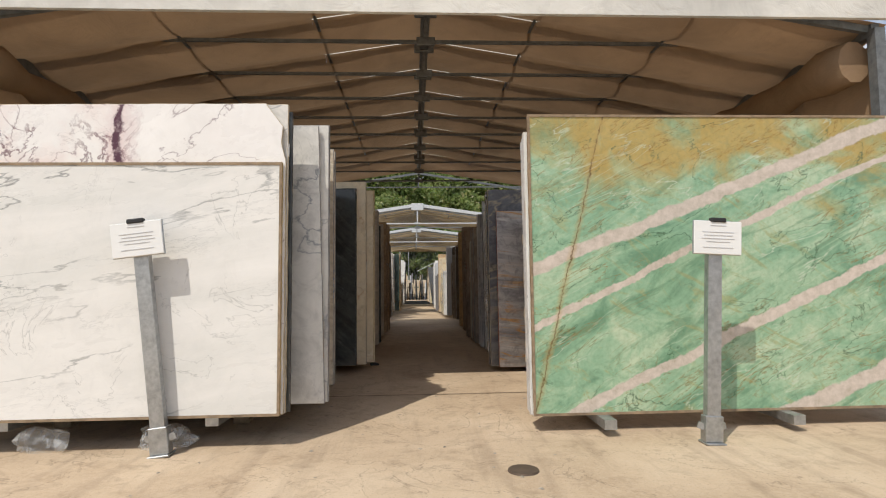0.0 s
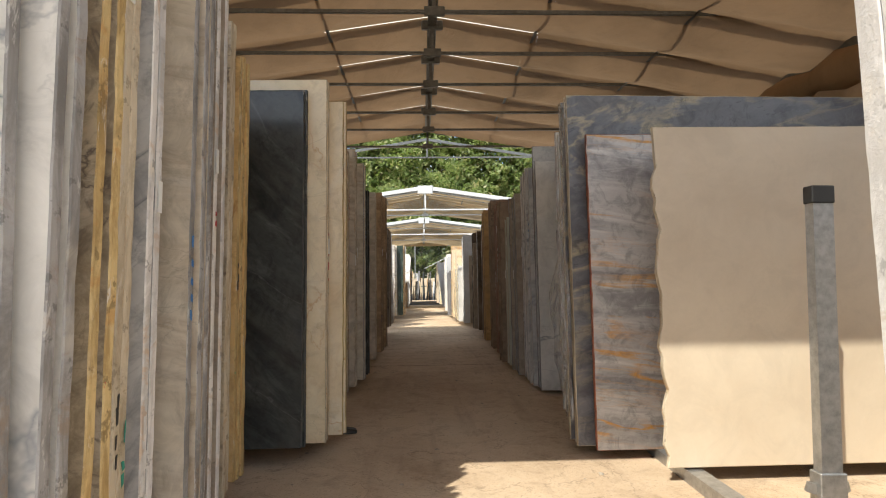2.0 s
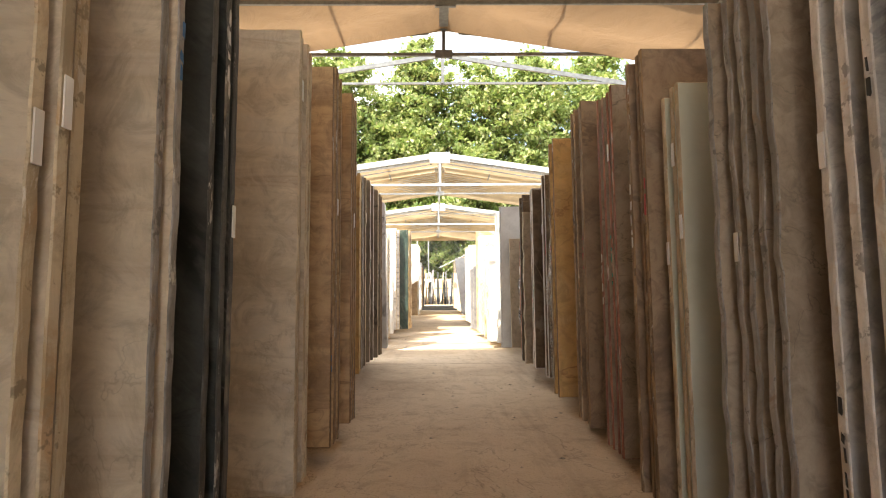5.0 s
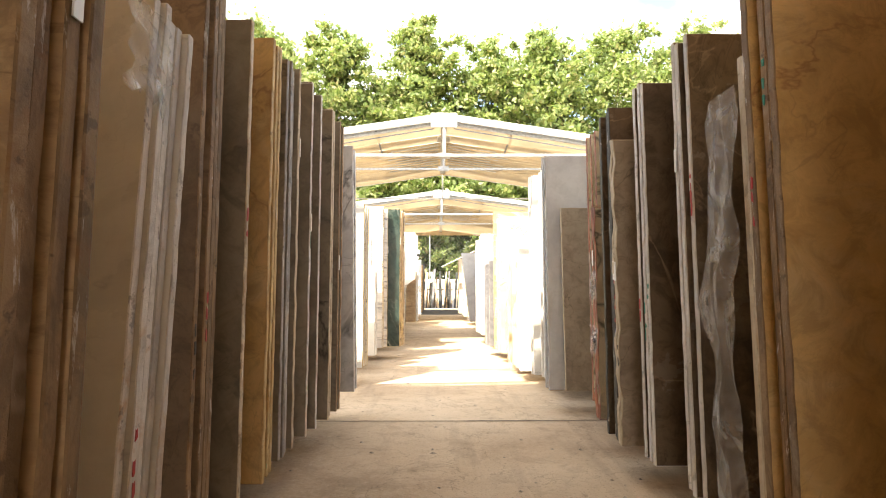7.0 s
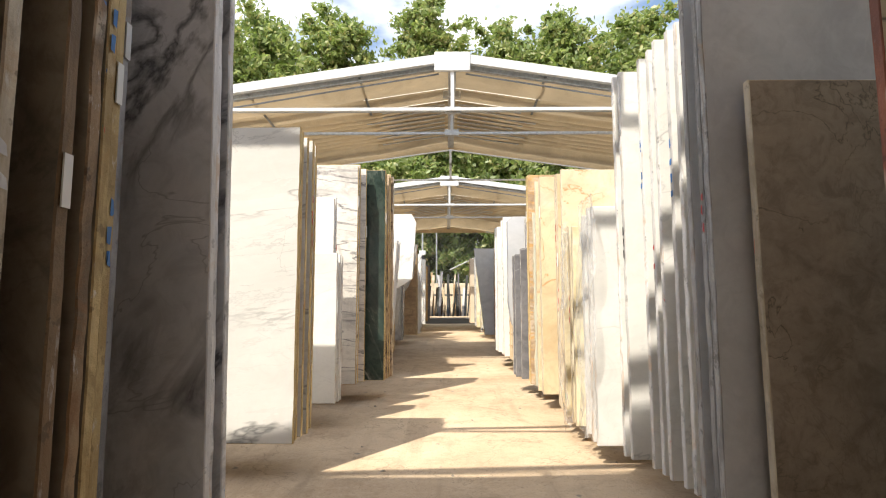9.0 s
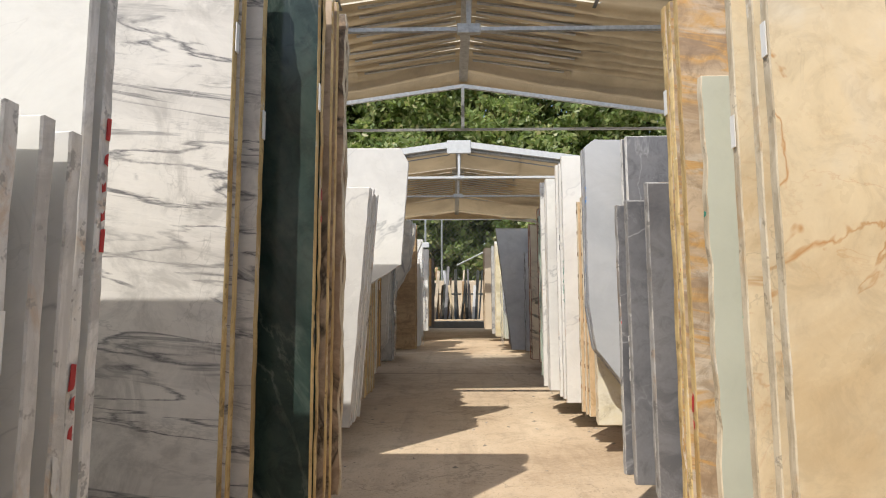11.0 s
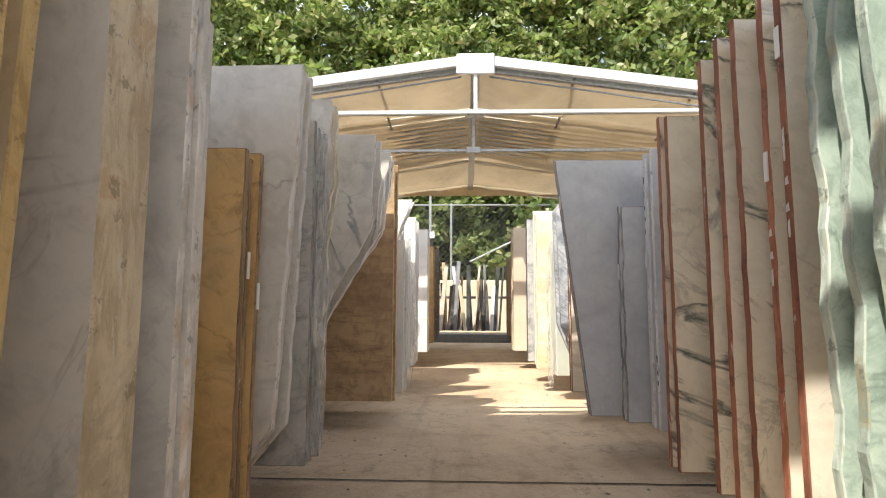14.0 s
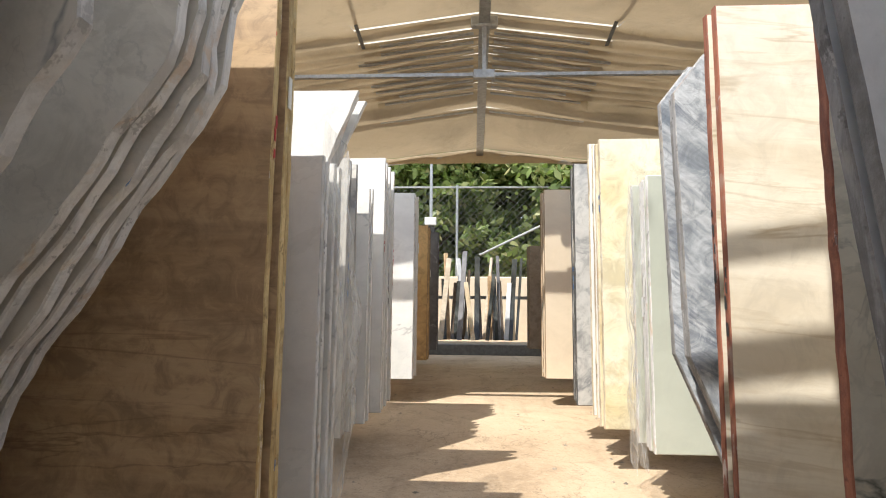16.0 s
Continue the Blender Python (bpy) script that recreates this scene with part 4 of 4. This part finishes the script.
            seam.faces.new([seam.verts.new((RIDGE + s * u, y + v, top(RIDGE + s * u) + 0.003)) for u, v in ((0, -0.015), (reach, -0.015), (reach, 0.015), (0, 0.015))])
            part("seam", seam, M["seam"], thing)
    rng = random.Random(int(ridge * 1000) + len(y_list))
    bm = bmesh.new()
    rows = []
    cols = 28
    for k, y in enumerate(y_list):
        steps = 5 if k + 1 < len(y_list) else 1
        for i in range(steps):
            f = i / 5
            yy = y + (y_list[k + 1] - y) * f if steps > 1 else y
            gap = (y_list[k + 1] - y) if steps > 1 else 0
            sag = -math.sin(math.pi * f) * (0.13 * gap if fold_from is None or k < fold_from else 0.45 * min(gap, 0.3))
            row = []
            for c in range(cols + 1):
                x = RIDGE - HALF - 0.1 + (2 * HALF + 0.2) * c / cols
                hang = 0.14 if bare and yy > y_list[-1] - 0.01 else 0.0
                row.append(bm.verts.new((x, yy, top(x) - hang + 0.0 + sag * (0.5 + 0.5 * min(1, abs(x - RIDGE))) + rng.uniform(-0.012, 0.012) * (f > 0))))
            rows.append(row)
    gaps = {5 * k for k in range(1, len(y_list) - 1)}
    for i, (a, b) in enumerate(zip(rows, rows[1:])):
        for c in range(cols):
            if i in gaps and abs(c + 0.5 - cols / 2) < 4:
                # leave a slit for the pale strip of imitated sunlight
                lo = [bm.verts.new(v.co + Vector((0, 0.011, 0))) for v in (a[c], a[c + 1])]
                bm.faces.new((lo[0], lo[1], b[c + 1], b[c])).smooth = True
                continue
            if i + 1 in gaps and abs(c + 0.5 - cols / 2) < 4:
                hi = [bm.verts.new(v.co + Vector((0, -0.011, 0))) for v in (b[c], b[c + 1])]
                bm.faces.new((a[c], a[c + 1], hi[1], hi[0])).smooth = True
                continue
            bm.faces.new((a[c], a[c + 1], b[c + 1], b[c])).smooth = True
    cv = part("canvas", bm, M[cloth], thing, "sagging tan canvas roof")
    # rolled side curtains under the eaves
    for x in (RIDGE - HALF + 0.12, RIDGE + HALF - 0.12):
        bm = bmesh.new()
        n, m = 24, 10
        prev = None
        for i in range(n + 1):
            yy = y_list[0] + 0.1 + (y_list[-1] - y_list[0] - 0.2) * i / n
            r = 0.13 + 0.035 * math.sin(i * 2.1) + rng.uniform(-0.02, 0.02)
            ring = [bm.verts.new((x + r * math.cos(2 * math.pi * j / m), yy, eave - 0.3 + 0.03 * math.sin(i * 1.3) + 1.3 * r * math.sin(2 * math.pi * j / m))) for j in range(m)]
            if prev:
                for j in range(m):
                    bm.faces.new((prev[j], prev[(j + 1) % m], ring[(j + 1) % m], ring[j])).smooth = True
            else:
                bm.faces.new(ring)
            prev = ring
        bm.faces.new(prev[::-1])
        part("rolled_curtain", bm, M[cloth], thing, "rolled-up canvas side curtain")
    if back_cloth:
        bm = bmesh.new()
        yb = y_list[-1] + 0.02
        for c in range(29):
            x = RIDGE - HALF - 0.1 + (2 * HALF + 0.2) * c / 28
            w = 0.02 * math.sin(c * 2.2)
            a = [bm.verts.new((x, yb + w * (1 - f), back_cloth + (top(x) + 0.005 - back_cloth) * f)) for f in (0, 0.5, 1)]
            if c:
                for i in (0, 1):
                    bm.faces.new((prev[i], a[i], a[i + 1], prev[i + 1])).smooth = True
            prev = a
        part("back_cloth", bm, M[cloth], thing, "hanging canvas strip at the back")
    if front_gable:
        for s in (-1, 1):
            bm = bmesh.new()
            prev = None
            for i in range(60):
                yy = y_list[0] + (y_list[-1] - y_list[0]) * i / 59
                x = RIDGE + s * (HALF + 0.06 + 0.05 * math.sin(i * 1.7))
                col = [bm.verts.new((x + s * 0.02 * math.sin(i + j), yy, lie(yy) + 0.05 + (eave - 0.1) * j / 6)) for j in range(7)]
                if prev:
                    for j in range(6):
                        bm.faces.new((prev[j], col[j], col[j + 1], prev[j + 1])).smooth = True
                prev = col
            part("side_wall", bm, M[cloth], thing, "hanging tan canvas side wall")
        y = y_list[0] - 0.06
        bm = bmesh.new()
        low = tie - 0.21
        pts = [(RIDGE - HALF - 0.35, low), (RIDGE + HALF + 0.35, low), (RIDGE + HALF + 0.35, low + 0.42), (RIDGE, ridge + 0.10), (RIDGE - HALF - 0.35, low + 0.42)]
        a = [bm.verts.new((u, y - 0.02, v)) for u, v in pts]
        b = [bm.verts.new((u, y + 0.02, v)) for u, v in pts]
        bm.faces.new(a)
        bm.faces.new(b[::-1])
        for i in range(5):
            bm.faces.new((a[i], a[(i + 1) % 5], b[(i + 1) % 5], b[i]))
        part("gable_cloth", bm, M["canvas_white"], thing, "white canvas gable hem")
    else:
        # pale edge band along the front rafters
        y = y_list[0] - 0.05
        part("edge_band", bars(((RIDGE - HALF - 0.1, y, eave), (RIDGE, y, ridge), 0.06, 0.10), ((RIDGE, y, ridge), (RIDGE + HALF + 0.1, y, eave), 0.06, 0.10)), M["steel_white"], thing, "white painted front rafters")
        part("front_plate", box(bmesh.new(), RIDGE - 0.2, RIDGE + 0.2, y - 0.045, y - 0.005, ridge - 0.17, ridge + 0.05, 0.008), M["steel_white"], thing)
        part("front_post", bars(((RIDGE, y, tie), (RIDGE, y, ridge - 0.1), 0.04, 0.04)), M["steel_white"], thing)
        part("front_tie", bars(((RIDGE - HALF, y, tie), (RIDGE + HALF, y, tie), 0.035, 0.035)), M["steel_white"], thing)
    if taper:
        # the frame stands lower towards its back
        y0, y1 = y_list[0], bare or y_list[-1]
        for ob in (thing, *thing.children):
            for p in (ob, *ob.children) if ob is not thing else ():
                for v in p.data.vertices:
                    v.co.z *= 1 - taper * max(0.0, (v.co.y - y0) / (y1 - y0))
    return thing


tent([4.40, 5.34, 6.18, 7.0, 7.82, 8.7, 9.6, 10.7, 11.56, 12.62], 3.64, 3.25, 0.6, "canvas", "steel_dark", True, label="long tan canvas tent on grey steel trusses", bare=13.45)
tent([18.05, 18.75] + [19.1 + 0.14 * k for k in range(9)] + [20.6], 3.47, 2.875, 0.57, "canvas_pale", "steel", False, 2, "sand canvas tent with white front, partly folded", 20.83, taper=0.075)
tent([23.9, 24.95] + [25.15 + 0.13 * k for k in range(9)] + [26.6, 27.75], 3.31, 2.74, 0.52, "canvas_pale", "steel", False, 2, "sand canvas tent with white front near the fence", None, 3.07, taper=0.165)


# ---------- sign posts before the first slabs ----------
def sign_post(x, y, height, lean, label, carded=True):
    thing = tagged(new("sign_post"), label, "sign post", "sign posts before the slabs")
    z = lie(y)
    part("post", bars(((0, 0, 0), (0, 0, height), 0.085, 0.05)), M["steel"], thing, "galvanised steel post")
    part("base_plate", box(bmesh.new(), -0.062, 0.062, -0.06, 0.05, 0, 0.012, 0.003), M["steel"], thing)
    for s in (-1, 1):
        part("bracket", bars(((s * 0.05, 0.0, 0.10), (s * 0.085, 0.01, 0.11), 0.02, 0.04)), M["steel"], thing)
    part("socket", box(bmesh.new(), -0.055, 0.055, -0.035, 0.035, 0.012, 0.17, 0.004), M["steel"], thing)
    thing.matrix_world = pose(x, y, z, 0, lean, 0)
    if not carded:
        part("cap", box(bmesh.new(), -0.048, 0.048, -0.03, 0.03, height - 0.06, height + 0.012, 0.004), M["black"], thing, "black plastic cap")
        return thing
    card = part("card", box(bmesh.new(), -0.15, 0.15, -0.056, -0.045, height - 0.01, height + 0.195, 0.003), M["paper"], thing, "white laminated card with a thin rim")
    part("card_back", box(bmesh.new(), -0.153, 0.153, -0.0445, -0.034, height - 0.013, height + 0.198, 0.003), M["steel"], thing)
    for i, (w, zz) in enumerate(((0.10, 0.165), (0.20, 0.125), (0.18, 0.105), (0.21, 0.085), (0.15, 0.065), (0.19, 0.03))):
        part("text_bar", box(bmesh.new(), -w / 2, w / 2, -0.0585, -0.0565, height + zz, height + zz + 0.0035), M["ink"], card)
    part("clip", box(bmesh.new(), -0.05, 0.05, -0.065, -0.03, height + 0.188, height + 0.216, 0.006), M["black"], thing)
    return thing


sign_post(-1.50, 3.49, 1.20, -6.5, "leaning galvanised post with a white card")
sign_post(1.81, 3.42, 1.165, 3.0, "upright galvanised post with a white card")
sign_post(1.615, 5.30, 1.31, 1.2, "galvanised post with a black cap", False)

# ---------- manhole, joints ----------
bm = bmesh.new()
bmesh.ops.create_cone(bm, cap_ends=True, segments=28, radius1=0.085, radius2=0.08, depth=0.012)
cover = tagged(new("valve_cover", mesh_of("valve_cover", bm, M["iron"])), "small round rusty iron cover in the ground", "valve cover")
cover.matrix_world = pose(0.57, 3.02, lie(3.02) + 0.004)
for y in (4.985, 9.19, 13.12, 20.72):
    bm = bmesh.new()
    rng = random.Random(int(y * 10))
    up, dn = [], []
    for i in range(61):
        x = -3 + i * 0.1
        wob = rng.uniform(-0.006, 0.006)
        up.append(bm.verts.new((x, y + 0.007 + wob, lie(y) + 0.0045)))
        dn.append(bm.verts.new((x, y - 0.007 + wob * 0.7, lie(y) + 0.0045)))
    for i in range(60):
        bm.faces.new((dn[i], dn[i + 1], up[i + 1], up[i]))
    tagged(new("floor_joint", mesh_of("floor_joint", bm, M["joint"])), "dark joint across the concrete aisle", "floor joint", kind="structure")


# ---------- far end: remnants, fence, trees ----------
def remnant_rack():
    thing = tagged(new("remnant_rack"), "low dark steel rack for narrow stone offcuts", "rack")
    part("base", box(bmesh.new(), -1.0, 1.1, 28.85, 29.45, lie(29), lie(29) + 0.16, 0.01), M["steel_dark"], thing)
    part("back_rail", bars(((-1.0, 29.42, 0.8), (1.1, 29.42, 0.8), 0.05, 0.05)), M["steel_dark"], thing)
    for x in (-0.98, 1.08):
        part("post", bars(((x, 29.42, lie(29)), (x, 29.42, 0.85), 0.05, 0.05)), M["steel_dark"], thing)


remnant_rack()
rng = random.Random(3)
kinds = ["dark_brown", "blue_grey", "dark", "cream", "dark", "dark_grey", "banded", "dark", "tan", "dark_brown", "dark", "dark_grey"]
x = -0.72
i = 0
while x < 0.72:
    w = rng.uniform(0.03, 0.085)
    h = rng.uniform(0.85, 1.15) if i % 5 not in (1, 3) else rng.uniform(1.25, 1.4)
    bm = box(bmesh.new(), -w / 2, w / 2, -0.015, 0.015, 0, h, 0.004)
    ob = new("stone_offcut", mesh_of("stone_offcut", bm, M[kinds[i % 12]]))
    ob.matrix_world = pose(x, 28.92 + rng.uniform(0, 0.2), 0.162, -9 - rng.uniform(0, 6), rng.uniform(-5, 5), rng.uniform(-25, 25))
    tagged(ob, "narrow stone offcut leaning in the rack", "stone offcut", "stone offcuts in the rack")
    x += w * 0.5 + 0.022
    i += 1


def fence():
    thing = tagged(new("chain_link_fence"), "tall chain-link fence on galvanised posts", "fence", kind="structure")
    y, top = 32.3, 3.15
    for x in (-9.5, -6.5, -3.5, -0.28, 2.7, 5.7, 8.7):
        part("post", bars(((x, y, 0), (x, y, top + 0.05), 0.06, 0.06, 8)), M["steel"], thing)
    part("top_rail", bars(((-12, y, top), (12, y, top), 0.045, 0.045, 8)), M["steel"], thing)
    part("brace", bars(((0.2, y - 0.05, 1.7), (2.68, y - 0.05, top - 0.25), 0.05, 0.05, 8)), M["steel"], thing)
    me = bmesh.new()
    step = 0.14
    for k in range(-60, 84):
        a = k * step
        for s in (1, -1):
            x0, x1 = a, a + s * (top)
            bar(me, (x0, y + s * 0.006, 0.02), (x1, y + s * 0.006, top), 0.007, 0.007, 3)
    part("wire_mesh", me, M["steel_dark"], thing, "diamond wire mesh")
    # taller pole with a small box before the fence
    pole = tagged(new("lamp_pole"), "thin galvanised pole with a small white box", "pole")
    part("pole", bars(((-0.74, 31.0, 0), (-0.74, 31.0, 3.6), 0.06, 0.06, 8)), M["steel"], pole)
    part("box", box(bmesh.new(), -0.85, -0.63, 30.86, 30.97, 2.15, 2.30, 0.01), M["steel_white"], pole)
    part("lamp", box(bmesh.new(), -0.82, -0.66, 30.88, 30.97, 1.98, 2.13, 0.01), M["black"], pole)


fence()

n = Nodes("leaf", 0.42)
info = n.add("ShaderNodeNewGeometry")
c = n.ramp(info.outputs["Random Per Island"], [(0.0, (0.12, 0.19, 0.06)), (0.45, (0.28, 0.37, 0.13)), (0.85, (0.44, 0.50, 0.22)), (1.0, (0.58, 0.53, 0.27))])
n.colour(c)
tr = n.add("ShaderNodeBsdfTranslucent")
n.link(n.mix(0.5, c, (0.20, 0.28, 0.03)), tr.inputs["Color"])
mx = n.add("ShaderNodeMixShader")
mx.inputs[0].default_value = 0.52
n.link(n.bsdf.outputs[0], mx.inputs[1])
n.link(tr.outputs[0], mx.inputs[2])
n.link(mx.outputs[0], n.t.nodes["Material Output"].inputs["Surface"])
M["leaf"] = n.mat
M["bark"] = plain("bark", (0.16, 0.12, 0.08), 0.9, 0, 8, 0.5)


def tree(x, y, height, spread, seed, leaves, slim=0.0, low=0.12):
    """Trunk, tapering limbs, and many small leaves in loose clumps along the limbs."""
    rng = np.random.RandomState(seed)
    thing = tagged(new("tree"), "tall leafy green tree behind the fence", "tree", "trees behind the fence")
    trunk = bmesh.new()

    def limb(ps, r0, r1):
        prev = None
        for k, p in enumerate(ps):
            r = r0 + (r1 - r0) * k / (len(ps) - 1)
            ring = [trunk.verts.new(p + Vector((r * math.cos(a * math.pi / 3), r * math.sin(a * math.pi / 3), 0))) for a in range(6)]
            if prev:
                for a in range(6):
                    trunk.faces.new((prev[a], prev[(a + 1) % 6], ring[(a + 1) % 6], ring[a]))
            prev = ring

    stem = [Vector((0, 0, -0.1))] + [Vector((rng.uniform(-0.2, 0.2), rng.uniform(-0.2, 0.2), height * 0.93 * (k + 1) / 8)) for k in range(8)]
    limb(stem, 0.016 * height, 0.02)
    clumps = []
    count = 46
    for k in range(count):
        f = low + (0.98 - low) * (k + 0.5) / count
        base = stem[min(7, int(f * 8))].lerp(stem[min(8, int(f * 8) + 1)], f * 8 % 1)
        ang = k * 2.4 + rng.uniform(-0.5, 0.5)
        env = (math.sin(math.pi * (0.12 + 0.83 * f)) ** 0.7) * (1 - slim * f)
        reach = spread * env * rng.uniform(0.55, 1.12)
        end = base + Vector((math.cos(ang) * reach, math.sin(ang) * reach, reach * rng.uniform(0.05, 0.45)))
        limb([base, base.lerp(end, 0.5) + Vector((0, 0, 0.08 * reach)), end], 0.005 * height * (1.25 - f), 0.01)
        for u in (0.2, 0.4, 0.55, 0.7, 0.82, 0.92, 1.0, 1.06):
            off = Vector(rng.normal(0, 0.15 * spread, 3))
            clumps.append((base.lerp(end, u) + off, rng.uniform(0.12, 0.40) * (0.5 + 0.5 * env) * spread * 0.62))
    clumps.append((stem[-1] + Vector((0, 0, 0.3)), 0.45))
    part("trunk", trunk, M["bark"], thing)
    per = leaves // len(clumps)
    cs = np.repeat(np.array([tuple(p) for p, _ in clumps]), per, 0)
    rs = np.repeat(np.array([max(0.22, r) for _, r in clumps]), per)
    tilt = np.repeat(rng.normal(0, 0.35, (len(clumps), 2)), per, 0)
    d = rng.normal(size=(len(cs), 3))
    d /= np.linalg.norm(d, axis=1)[:, None]
    d = d * (rs * np.abs(rng.normal(0.55, 0.42, len(cs))))[:, None] * np.array([1.25, 1.25, 0.6])
    d[:, 2] += d[:, 0] * tilt[:, 0] + d[:, 1] * tilt[:, 1]
    cs = cs + d
    u = rng.normal(size=(len(cs), 3))
    u /= np.linalg.norm(u, axis=1)[:, None]
    v = np.cross(u, rng.normal(size=(len(cs), 3)))
    v /= np.linalg.norm(v, axis=1)[:, None]
    s = rng.uniform(0.08, 0.17, len(cs))[:, None]
    verts = np.stack([cs - u * s, cs - v * s * 0.5, cs + u * s, cs + v * s * 0.5], 1).reshape(-1, 3)
    me = bpy.data.meshes.new("crown")
    me.from_pydata(verts.tolist(), [], np.arange(len(verts)).reshape(-1, 4).tolist())
    me.materials.append(M["leaf"])
    crown = new("crown", me)
    crown.parent = thing
    thing.matrix_world = pose(x, y, 0)
    return thing


for k, (x, y, h, s, lv, sl) in enumerate((
        (-13.0, 37.5, 14.5, 4.6, 34000, 0.2), (-8.6, 36.8, 14.2, 3.9, 46000, 0.25), (-5.0, 36.4, 14.0, 3.2, 42000, 0.3), (-0.8, 36.0, 14.2, 3.6, 44000, 0.75),
        (2.4, 36.6, 13.0, 3.4, 44000, 0.2), (5.3, 36.2, 13.9, 3.3, 44000, 0.3), (8.9, 37.0, 14.2, 3.9, 44000, 0.25), (13.2, 37.5, 14.0, 4.4, 34000, 0.2),
        (-2.7, 38.0, 11.6, 3.6, 34000, 0.1), (-1.6, 34.6, 6.4, 2.4, 24000, 0.0), (2.2, 34.8, 6.8, 2.4, 24000, 0.0), (-5.4, 34.9, 7.2, 2.6, 18000, 0.0), (6.2, 34.9, 7.0, 2.6, 18000, 0.0))):
    tree(x, y, h, s, 11 + k, lv, sl, 0.06 if h < 7 else 0.14)

# low bank wall behind the offcuts
bm = box(bmesh.new(), -9, 9, 30.6, 30.9, -0.05, 1.18, 0.02)
tagged(new("wall_end", mesh_of("wall_end", bm, M["beige"])), "low pale retaining wall behind the offcuts", "wall", kind="structure")


# ---------- wrapping film ----------
def film(side, x, y0, y1, z0, z1, bulge, seed, label="crumpled clear plastic film hanging on the slabs"):
    """A crumpled sheet that hangs over the aisle edges of some slabs."""
    bm = bmesh.new()
    rows = []
    n, m = 9, 18
    for i in range(m + 1):
        f = i / m
        row = []
        for j in range(n + 1):
            g = j / n
            w = noise.noise(Vector((g * 3, f * 4, seed * 3.1)))
            w2 = noise.noise(Vector((g * 9, f * 7, seed * 1.7)))
            out = 0.012 + bulge * (0.45 + 0.55 * w) * math.sin(math.pi * min(1, f * 1.15)) + 0.02 * w2
            ragged = 0.12 * noise.noise(Vector((g * 5, seed, 0))) * (1 - f)
            row.append(bm.verts.new((x - side * max(0.008, out) + side * 0.25 * max(0, g - 0.85), y0 + (y1 - y0) * g + 0.03 * w2, z0 + (z1 - z0) * f + ragged)))
        rows.append(row)
    for a, b in zip(rows, rows[1:]):
        for j in range(n):
            bm.faces.new((a[j], a[j + 1], b[j + 1], b[j])).smooth = True
    tagged(new("plastic_film", mesh_of("plastic_film", bm, M["film"])), label, "plastic film", "plastic film on the slabs")


film(R, 0.965, 6.55, 7.05, 0.15, 1.25, 0.10, 1)
film(R, 0.93, 6.25, 6.55, 0.2, 1.9, 0.03, 2)
film(R, 0.815, 6.06, 6.26, 0.15, 1.9, 0.03, 12)
film(R, 0.965, 11.23, 11.43, 0.12, 1.48, 0.07, 3)
film(R, 0.885, 12.50, 12.66, 0.52, 0.66, 0.012, 13, "crumpled clear tape across the slab edges")
film(R, 0.885, 12.50, 12.62, 0.80, 0.95, 0.012, 14, "crumpled clear tape across the slab edges")
film(L, -0.63, 10.72, 10.92, 1.28, 1.50, 0.012, 15, "crumpled clear tape across the slab edges")
film(R, 0.77, 14.5, 14.9, 0.15, 1.3, 0.05, 5)
film(R, 0.745, 14.95, 15.2, 0.12, 1.22, 0.04, 6)
film(L, -0.40, 22.05, 22.45, 0.12, 1.3, 0.09, 7)
film(R, 0.76, 22.75, 23.05, 0.1, 1.3, 0.05, 8)
film(L, -0.595, 20.28, 20.52, 0.2, 1.5, 0.02, 11)
for x, s in ((-1.55, 20), (-2.3, 21)):
    bm = bmesh.new()
    bmesh.ops.create_icosphere(bm, subdivisions=3, radius=0.11)
    for v in bm.verts:
        k = 1 + 0.5 * noise.noise(v.co * 14 + Vector((s, 0, 0)))
        v.co = Vector((v.co.x * 1.5 * k, v.co.y * k * 0.8, v.co.z * 0.72 * k))
    ob = tagged(new("plastic_scrap", mesh_of("plastic_scrap", bm, M["film"])), "crumpled clear plastic scrap under the slabs", "plastic scrap")
    ob.matrix_world = pose(x, 3.66, lie(3.66) + 0.06)


# a black rubber wedge left beside the cream slabs
bm = box(bmesh.new(), -0.05, 0.05, -0.035, 0.035, 0, 0.04, 0.006)
for v in bm.verts:
    if v.co.x > 0 and v.co.z > 0.02:
        v.co.z -= 0.018
wedge = tagged(new("rubber_wedge", mesh_of("rubber_wedge", bm, M["black"])), "small black rubber wedge on the ground beside slabs", "rubber wedge")
wedge.matrix_world = pose(-0.46, 6.62, lie(6.62), 0, 0, 12)

# ---------- litter along the aisle ----------
rng = random.Random(21)
bm = bmesh.new()
for k in range(420):
    y = rng.uniform(2.2, 28)
    edge_side = rng.random() < 0.6
    x = rng.choice((-1, 1)) * rng.uniform(0.42, 0.95) if edge_side else rng.uniform(-1.6, 1.6) if y < 3.4 else rng.uniform(-0.5, 0.9)
    z = lie(y)
    r = rng.uniform(0.004, 0.014)
    tip = bm.verts.new((x + rng.uniform(-r, r) * 0.3, y, z + r * rng.uniform(0.4, 0.8)))
    ring = []
    n_side = rng.choice((4, 5))
    for i in range(n_side):
        a = 2 * math.pi * i / n_side + rng.uniform(-0.3, 0.3)
        q = r * rng.uniform(0.7, 1.5)
        ring.append(bm.verts.new((x + q * math.cos(a), y + q * math.sin(a), z + 0.0005)))
    for i in range(n_side):
        bm.faces.new((ring[i], ring[(i + 1) % n_side], tip))
tagged(new("stone_chips", mesh_of("stone_chips", bm, plain("stone_chip", (0.42, 0.36, 0.28), 0.9, 0, 30, 0.6))), "small stone chips and grit scattered on the ground", "stone chips", kind="stuff")
